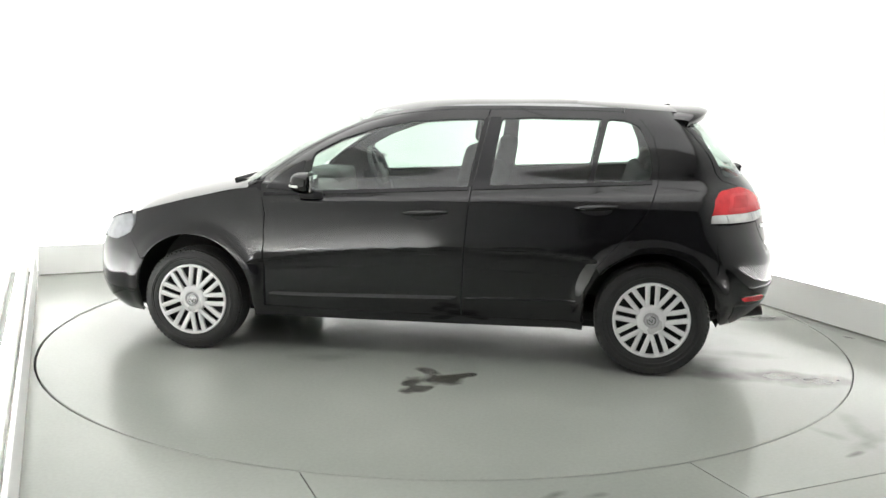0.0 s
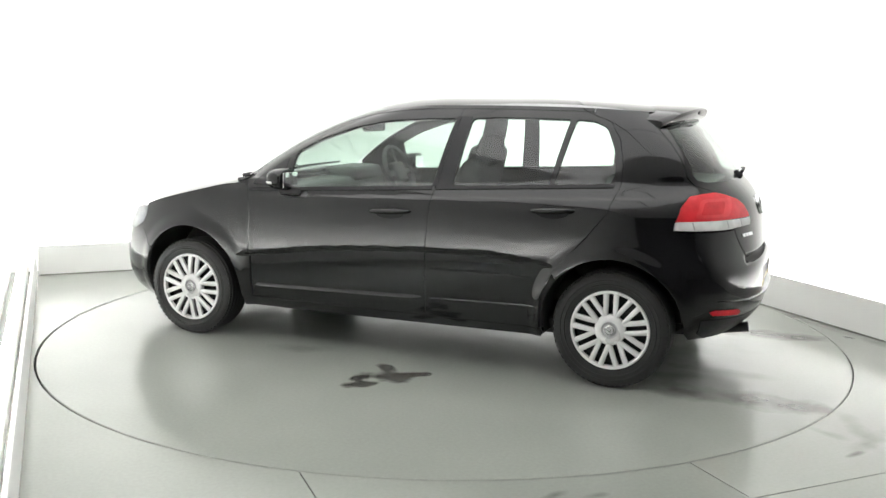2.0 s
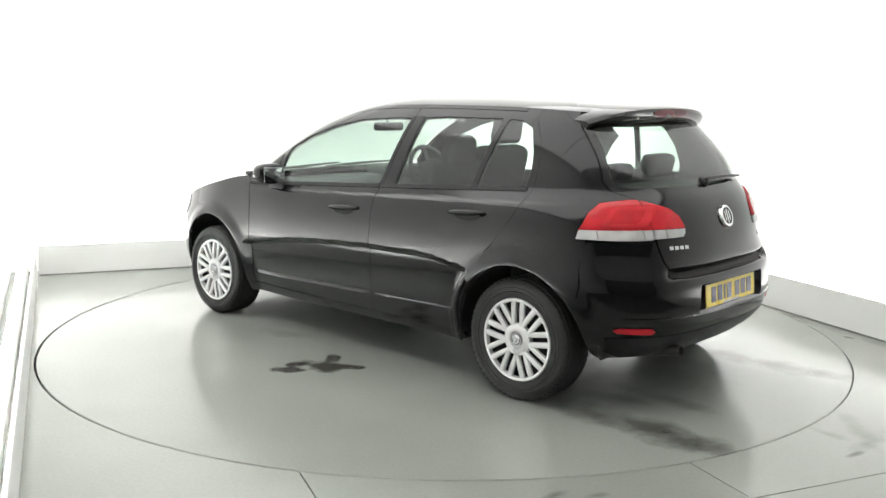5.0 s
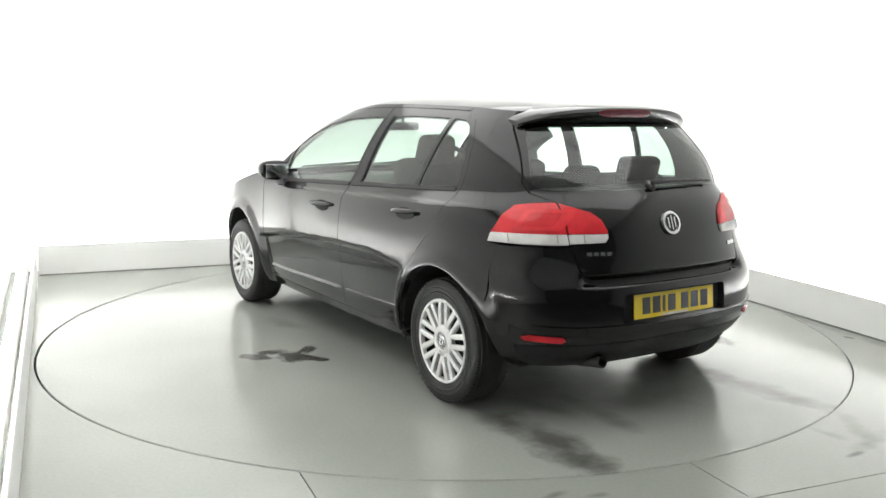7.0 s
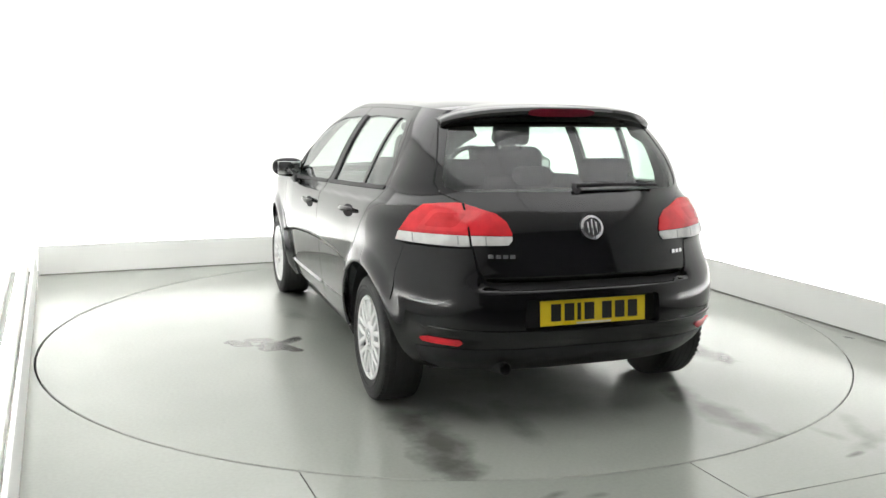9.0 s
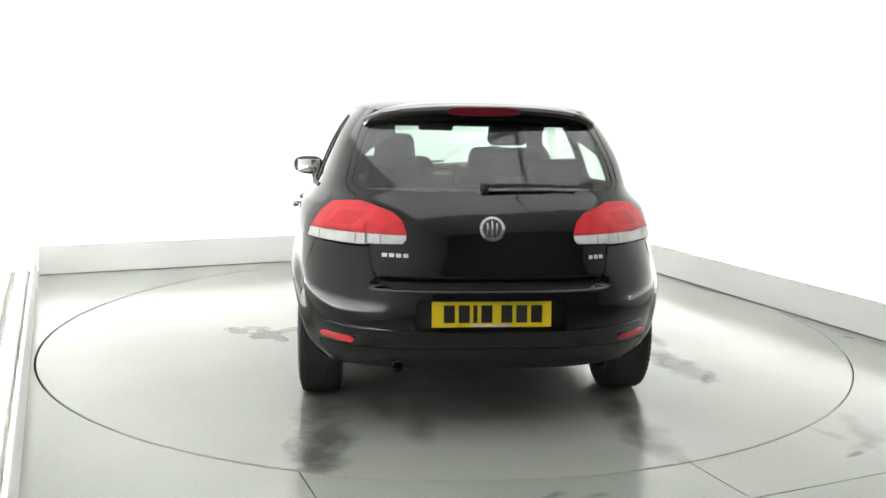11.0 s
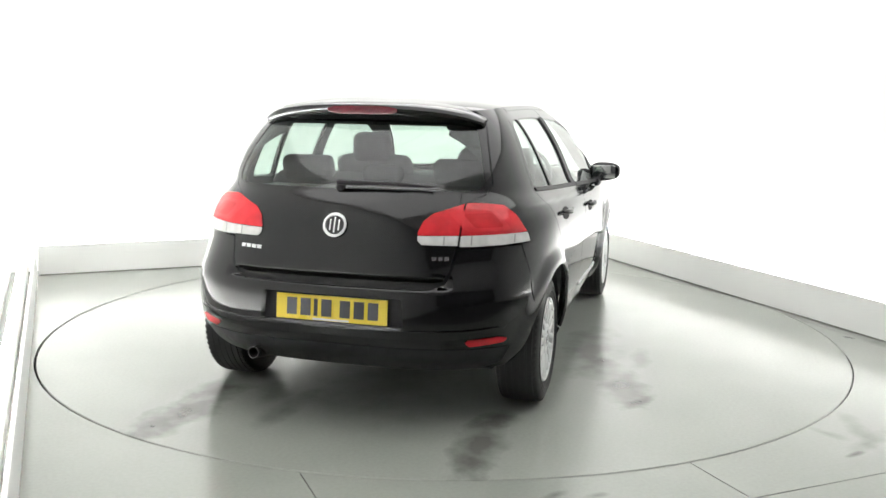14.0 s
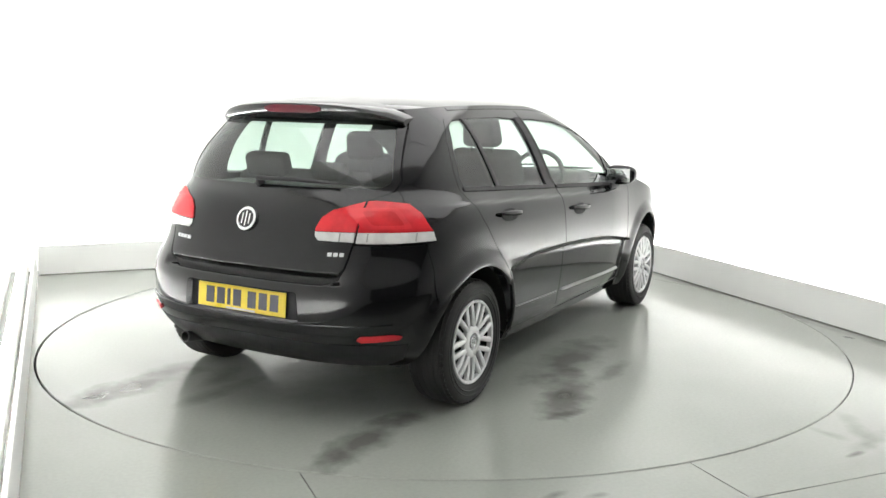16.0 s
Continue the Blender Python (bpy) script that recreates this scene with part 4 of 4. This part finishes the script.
def build_tail_bits(car):
    tailgate = next(o for o in car.children if o.name.startswith("tailgate") and o.type == "MESH")
    bumper = next(o for o in car.children if o.name.startswith("rear_bumper"))
    # roof spoiler with the high brake light
    prof = [(-1.38, 1.440), (-1.48, 1.434), (-1.555, 1.427), (-1.582, 1.418), (-1.589, 1.403), (-1.578, 1.372), (-1.55, 1.351), (-1.46, 1.358)]
    bm = bmesh.new()
    rings = []
    ys = np.linspace(-0.548, 0.548, 45)
    for y in ys:
        t = abs(y) / 0.548
        fwd = 0.085 * t ** 2.6 + 0.05 * t ** 8
        drop = 0.040 * t ** 2.4 + 0.018 * t ** 8
        k = 1 - 0.35 * t ** 6
        rings.append([bm.verts.new((x + fwd, y, 1.39 - drop + (z - 1.39) * k)) for x, z in prof])
    m = len(prof)
    for a, b in zip(rings, rings[1:]):
        for j in range(m):
            bm.faces.new((a[j], a[(j + 1) % m], b[(j + 1) % m], b[j]))
    bm.faces.new(rings[0])
    bm.faces.new(rings[-1])
    sp = part("roof_spoiler", bm, M_PAINT, tailgate, "black lip spoiler over the rear window")
    bl = bmesh.new()
    rows = []
    for y in np.linspace(-0.17, 0.17, 21):
        t = abs(y) / 0.548
        fwd = 0.085 * t ** 2.6
        h = 0.012 * (1 - (abs(y) / 0.172) ** 6)
        rows.append([bl.verts.new((-1.590 + fwd, y, 1.400 + h)), bl.verts.new((-1.5935 + fwd, y, 1.396)), bl.verts.new((-1.587 + fwd, y, 1.387 - h))])
    for a, b in zip(rows, rows[1:]):
        for j in range(2):
            bl.faces.new((a[j], a[j + 1], b[j + 1], b[j]))
    part("brake_light", bl, M_REDDARK, sp, "dark red high brake light")
    # rear wiper
    pv, nv = on_skin([0.02], [1.056], 0.0)
    wip = part("rear_wiper", tube([tuple(on_skin([qy(y, z)], [z], 0.025)[0][0]) for y, z in ((0.03, 1.060), (-0.1, 1.064), (-0.24, 1.063), (-0.40, 1.057))], [0.010, 0.009, 0.008, 0.005], 10), M_PLASTIC, tailgate, "black rear window wiper")
    part("pivot", lathe([(0.0, -0.03), (0.020, -0.03), (0.018, 0.012), (0.012, 0.020), (0.0, 0.022)], 20), M_PLASTIC, wip).matrix_basis = Matrix.Translation(pv[0]) @ pose(0, 0, 0, 0, 0, 90) @ pose(0, 0, 0, -25)
    # round emblem, plain
    z = 0.898
    p, nn = on_skin([0.0], [z], 0.0)
    tilt = Vector(nn[0])
    em = Matrix.Translation(Vector(p[0]) + tilt * 0.004) @ tilt.to_track_quat("Y", "Z").to_matrix().to_4x4()
    e = part("emblem", lathe([(0.0, 0.004), (0.043, 0.004), (0.0435, 0.010), (0.055, 0.008), (0.057, -0.004), (0.0, -0.004)], 40), M_CHROME, tailgate, "round chrome emblem")
    e.matrix_basis = em
    d = part("disc", lathe([(0.0, 0.0065), (0.041, 0.0062), (0.042, 0.003), (0.0, 0.003)], 40), M_STEEL, e)
    for x, h in ((-0.02, 0.05), (0.0, 0.07), (0.02, 0.05)):
        part("bar", box((0.008, 0.004, h), (x, 0.008, 0), 0.001), M_CHROME, e)
    # badge lettering as plain bars
    for y0, y1, zz, cnt in ((0.475, 0.355, 0.782, 4), (-0.43, -0.505, 0.772, 3)):
        wl = abs(y1 - y0) / cnt
        for k in range(cnt):
            y = y0 + (y1 - y0) * (k + 0.5) / cnt
            zc = zz
            loop = [(qy(y - wl * 0.36, zc - 0.008), zc - 0.008), (qy(y + wl * 0.36, zc - 0.008), zc - 0.008), (qy(y + wl * 0.36, zc + 0.008), zc + 0.008), (qy(y - wl * 0.36, zc + 0.008), zc + 0.008)]
            panel("badge_bar", loop, [], M_CHROME, tailgate, off=0.005, lip=0.005)
    # number plate
    px, tl = -1.966, 5.0
    plate = part("number_plate", box((0.004, 0.52, 0.111), (0, 0, 0), 0.001), M_YELLOW, bumper, "yellow rear number plate with dark bars", smooth=False)
    plate.matrix_basis = pose(px, 0, 0.536, 0, tl, 0)
    slots = [0.185, 0.120, 0.072, 0.022, -0.065, -0.130, -0.195]
    for k, y in enumerate(slots):
        wd = 0.018 if k == 2 else 0.048
        part("character_bar", box((0.002, wd, 0.076), (-0.0032, y, 0.002), 0.0004), M_INK, plate, smooth=False)
    part("plate_strip", box((0.002, 0.17, 0.008), (-0.0032, -0.0, -0.049)), M_CLEAR, plate, smooth=False)
    # tail pipe
    part("exhaust_pipe", merge(lathe([(0.024, -0.20), (0.027, -0.20), (0.027, 0.10), (0.024, 0.10), (0.023, -0.19)], 24)), M_STEEL, car, "sooty steel tail pipe").matrix_basis = pose(-1.73, 0.40, 0.258, 0, 0, -90) @ pose(0, 0, 0, -10)


def build_mirror(car, fl):
    sgn = -1 if fl else 1
    m = bmesh.new()
    bmesh.ops.create_uvsphere(m, u_segments=28, v_segments=18, radius=1)
    for v in m.verts:
        x, y, z = v.co
        x = math.copysign(abs(x) ** 0.75, x)
        y = math.copysign(abs(y) ** 0.72, y)
        z = math.copysign(abs(z) ** 0.72, z)
        if x < 0:
            x *= 0.28
        taper = 1 - 0.16 * (y + 1) / 2
        v.co = (0.575 + x * 0.095, sgn * (0.906 + y * 0.100), 0.986 + z * 0.067 * taper + 0.004 * y)
    mir = part("door_mirror", m, M_PAINT, car, "black door mirror with indicator strip")
    part("mirror_glass", box((0.004, 0.150, 0.085), (0.5455, sgn * 0.902, 0.984), 0.0018), M_MIRROR, mir)
    pts = [(0.575 + 0.099 * math.cos(a) ** 0.75 - 0.001, sgn * (0.902 + 0.099 * math.sin(a) ** 0.9), 0.972) for a in np.linspace(0.25, 1.35, 12)]
    part("indicator", tube(pts, 0.008, 8), M_CLEAR, mir, "clear indicator strip")
    part("foot", merge(box((0.14, 0.09, 0.05), (0.575, sgn * 0.835, 0.918), 0.018), box((0.20, 0.02, 0.085), (0.60, sgn * 0.838, 0.892), 0.008)), M_PLASTIC, mir, "dull black mirror foot")


def build_wheel(car, radius):
    """One wheel, its outer face towards +y; the loaded tyre stands flat on its tread."""
    w = new("wheel")
    w.parent = car
    tagged(w, "black tyre on a wheel with silver cover")
    k = radius
    prof = [(0.196, -0.085), (0.214, -0.098), (k - 0.042, -0.103), (k - 0.016, -0.095), (k - 0.004, -0.080), (k - 0.001, -0.04), (k - 0.0005, 0.0), (k - 0.001, 0.04), (k - 0.004, 0.080), (k - 0.016, 0.095), (k - 0.042, 0.103), (0.214, 0.098), (0.203, 0.092), (0.196, 0.085)]
    ty = part("tyre", lathe(prof, 72), M_TYRE, w, "worn black tyre")
    for h in (-0.062, -0.031, 0.0, 0.031, 0.062):
        part("tread_rib", lathe([(k - 0.003, h - 0.0125), (k + 0.001, h - 0.011), (k + 0.001, h + 0.011), (k - 0.003, h + 0.0125)], 72), M_TYRE, ty)
    block = bmesh.new()
    bmesh.ops.create_cube(block, size=1)
    bmesh.ops.scale(block, vec=(0.010, 0.014, 0.017), verts=block.verts)
    first = part("shoulder_block", block, M_TYRE, ty, smooth=False)
    for n in range(60):
        for h in (-0.0835, 0.0835):
            sb = first if n == 0 and h < 0 else new("shoulder_block", first.data)
            sb.parent = ty
            a = 6.0 * n + (3 if h > 0 else 0)
            sb.matrix_basis = pose(0, 0, 0, 0, a, 0) @ pose(k - 0.008, h, 0, 0, 0, -18 if h < 0 else 18)
    part("side_rib", lathe([(0.232, 0.1005), (0.236, 0.1045), (0.240, 0.1015)], 64), M_TYRE, ty)
    part("side_rib", lathe([(k - 0.050, 0.1025), (k - 0.046, 0.1052), (k - 0.042, 0.1025)], 64), M_TYRE, ty)
    part("rim", lathe([(0.200, -0.09), (0.200, 0.075), (0.185, 0.045), (0.08, 0.038), (0.0, 0.036)], 48), M_GAP, w, "dark steel rim")
    cv = new("wheel_cover")
    cv.parent = w
    tagged(cv, "silver plastic wheel cover with nine twin spokes")
    part("outer_ring", lathe([(0.205, 0.080), (0.2055, 0.092), (0.202, 0.0985), (0.195, 0.0995), (0.189, 0.096), (0.186, 0.076)], 72), M_COVER, cv)
    part("centre", lathe([(0.041, 0.090), (0.043, 0.0965), (0.050, 0.098), (0.060, 0.0975), (0.072, 0.0945), (0.079, 0.088), (0.081, 0.070)], 54), M_COVER, cv)
    part("cap_seat", lathe([(0.0, 0.088), (0.0425, 0.088), (0.0425, 0.091)], 40), M_CAP, cv, "grey recessed ring round the cap")
    cap = part("cap", lathe([(0.0, 0.098), (0.020, 0.0978), (0.029, 0.0955), (0.031, 0.0905), (0.031, 0.086)], 36), M_CAP, cv, "grey centre cap with raised emblem")
    part("emblem", lathe([(0.0195, 0.0978), (0.0205, 0.0995), (0.0245, 0.0985), (0.0255, 0.0965)], 32), M_CHROME, cap)
    for a in (-28, 28):
        part("emblem_bar", box((0.0045, 0.002, 0.030), (0.006 * (1 if a > 0 else -1), 0.0985, 0), 0.0006, turn=(0, a, 0)), M_CHROME, cap)
    bm = bmesh.new()
    secs = []
    for r, hw, y in ((0.058, 0.0110, 0.0925), (0.105, 0.0122, 0.0965), (0.145, 0.0130, 0.0975), (0.192, 0.0138, 0.0955)):
        secs.append([bm.verts.new((r, y - 0.018, -hw)), bm.verts.new((r, y - 0.004, -hw)), bm.verts.new((r, y, -hw * 0.55)), bm.verts.new((r, y, hw * 0.55)), bm.verts.new((r, y - 0.004, hw)), bm.verts.new((r, y - 0.018, hw))])
    for a, b in zip(secs, secs[1:]):
        for j in range(6):
            bm.faces.new((a[j], a[(j + 1) % 6], b[(j + 1) % 6], b[j]))
    bm.faces.new(secs[0])
    bm.faces.new(secs[-1])
    spoke = part("spoke", bm, M_COVER, cv)
    for n in range(9):
        for q in (-1, 1):
            sp = spoke if n == 0 and q < 0 else new("spoke", spoke.data)
            sp.parent = cv
            sp.matrix_basis = pose(0, 0, 0, 0, 40 * n + 90, 0) @ pose(0, 0, 0.0222 * q, 0, -1.2 * q, 0)
    return w


def build_seat(car, y, back=-0.30, up=0.0, head=0.0, name="front_seat"):
    s = new(name)
    s.parent = car
    tagged(s, "dark grey cloth front seat")
    part("cushion", box((0.52, 0.50, 0.16), (back + 0.40, y, 0.47), 0.05, 4, (0, -8, 0)), M_FABRIC, s)
    bm = box((0.13, 0.50, 0.62), (back + 0.02, y, 0.81 + up), 0.05, 4, (0, -14, 0))
    for v in bm.verts:
        if v.co.z > 0.95 + up:
            v.co.y = y + (v.co.y - y) * (1 - 0.8 * (v.co.z - 0.95 - up))
    part("backrest", bm, M_FABRIC, s)
    bm = box((0.10, 0.24, 0.175), (back - 0.085, y, 1.160 + up + head), 0.04, 4, (0, -10, 0))
    for v in bm.verts:
        if v.co.z > 1.16 + up + head:
            v.co.y = y + (v.co.y - y) * (1 - 1.6 * (v.co.z - 1.16 - up - head))
    hr = part("headrest", bm, M_FABRIC, s)
    for d in (-0.07, 0.07):
        part("post", tube([(back - 0.075, y + d, 1.04 + up), (back - 0.085, y + d, 1.12 + up + head)], 0.006, 8), M_CHROME, hr)


def build_interior(car):
    build_seat(car, 0.36, -0.37, 0.0)
    build_seat(car, -0.33, -0.16, 0.045, 0.055)
    r = new("rear_seat")
    r.parent = car
    tagged(r, "dark grey cloth rear bench with headrests")
    part("cushion", box((0.5, 1.25, 0.16), (-0.85, 0, 0.47), 0.05, 4, (0, -8, 0)), M_FABRIC, r)
    part("backrest", box((0.14, 1.22, 0.58), (-1.17, 0, 0.79), 0.05, 4, (0, -18, 0)), M_FABRIC, r)
    for y, wd, h in ((0.40, 0.27, 0.13), (0.0, 0.21, 0.09), (-0.40, 0.27, 0.13)):
        part("headrest", box((0.09, wd, h), (-1.29, y, 1.075 + h / 2 - 0.045), 0.035, 4, (0, -14, 0)), M_FABRIC, r)
    part("parcel_shelf", box((0.36, 1.16, 0.02), (-1.50, 0, 1.005), 0.006), M_TRIM, car, "dark grey parcel shelf")
    part("dashboard", merge(box((0.36, 1.36, 0.24), (0.88, 0, 0.80), 0.06, 4), box((0.26, 0.42, 0.10), (0.82, -0.37, 0.93), 0.04, 4), box((0.2, 0.26, 0.4), (0.72, 0, 0.66), 0.04, 3)), M_TRIM, car, "dark dashboard")
    part("cabin_floor", box((2.3, 1.35, 0.05), (-0.22, 0, 0.27), 0.01), M_GAP, car, "dark cabin floor")
    part("bulkhead", box((0.05, 1.4, 0.66), (1.0, 0, 0.58)), M_GAP, car)
    part("underbody", merge(box((3.2, 1.20, 0.10), (0.18, 0, 0.235), 0.03), box((0.6, 1.36, 0.10), (0.0, 0, 0.232), 0.02), box((0.35, 1.1, 0.16), (-1.6, 0, 0.37), 0.05)), M_GAP, car, "dark underbody")
    part("rear_axle", tube([(-1.289, -0.7, 0.30), (-1.289, 0.7, 0.30)], 0.04, 12), M_STEEL, car)
    part("front_axle", tube([(1.289, -0.7, 0.30), (1.289, 0.7, 0.30)], 0.03, 12), M_STEEL, car)
    sw = new("steering_wheel")
    sw.parent = car
    tagged(sw, "dark three-spoke steering wheel")
    c = pose(0.46, -0.37, 0.945, 0, -66, 0)
    pts = [tuple(c @ Vector((0.185 * math.cos(a), 0.185 * math.sin(a), 0))) for a in np.linspace(0, 2 * math.pi, 41)]
    part("ring", tube(pts, 0.016, 10), M_PLASTIC, sw)
    part("hub", box((0.15, 0.17, 0.05), (0, 0, -0.01), 0.02, 3), M_PLASTIC, sw).matrix_basis = c
    for a in (0, 180, 270):
        part("spoke", box((0.13, 0.04, 0.02), (0.12, 0, -0.005), 0.006), M_PLASTIC, sw).matrix_basis = c @ pose(0, 0, 0, 0, 0, a + 90)
    im = part("interior_mirror", box((0.04, 0.235, 0.055), (0.45, 0.045, 1.262), 0.02, 3, (0, 0, -8)), M_PLASTIC, car, "dark interior mirror")
    part("stalk", tube([(0.46, 0.04, 1.275), (0.52, 0.0, 1.325)], 0.01, 8), M_PLASTIC, im)


def build_car():
    car = new("car")
    tagged(car, "glossy black five-door hatchback car with silver wheel covers", "car")
    build_body(car)
    build_top(car)
    build_tail_bits(car)
    for fl in (False, True):
        build_mirror(car, fl)
    build_interior(car)
    # the laden front tyres stand a little lower than the rear ones
    for x, y, hub, turns in ((HUB_F, 0.762, 0.291, (12, 25)), (HUB_R, 0.752, 0.303, (20, 33))):
        w = build_wheel(car, hub)
        w.matrix_basis = pose(x, y, hub, 0, turns[0], 0)
        copy_thing(w, pose(x, -y, hub, 0, 0, 180) @ pose(0, 0, 0, 0, turns[1], 0))
    return car


build_room()
build_lights()
table = build_turntable()
car = build_car()


def motions():
    walk(table, [(t, pose(0, 0, 0, 0, 0, a)) for t, a in TURN])
    walk(car, [(t, pose(0, 0, 0, 0, 0, a) @ pose(*CAR_OFF, 0.001)) for t, a in TURN])


motions()
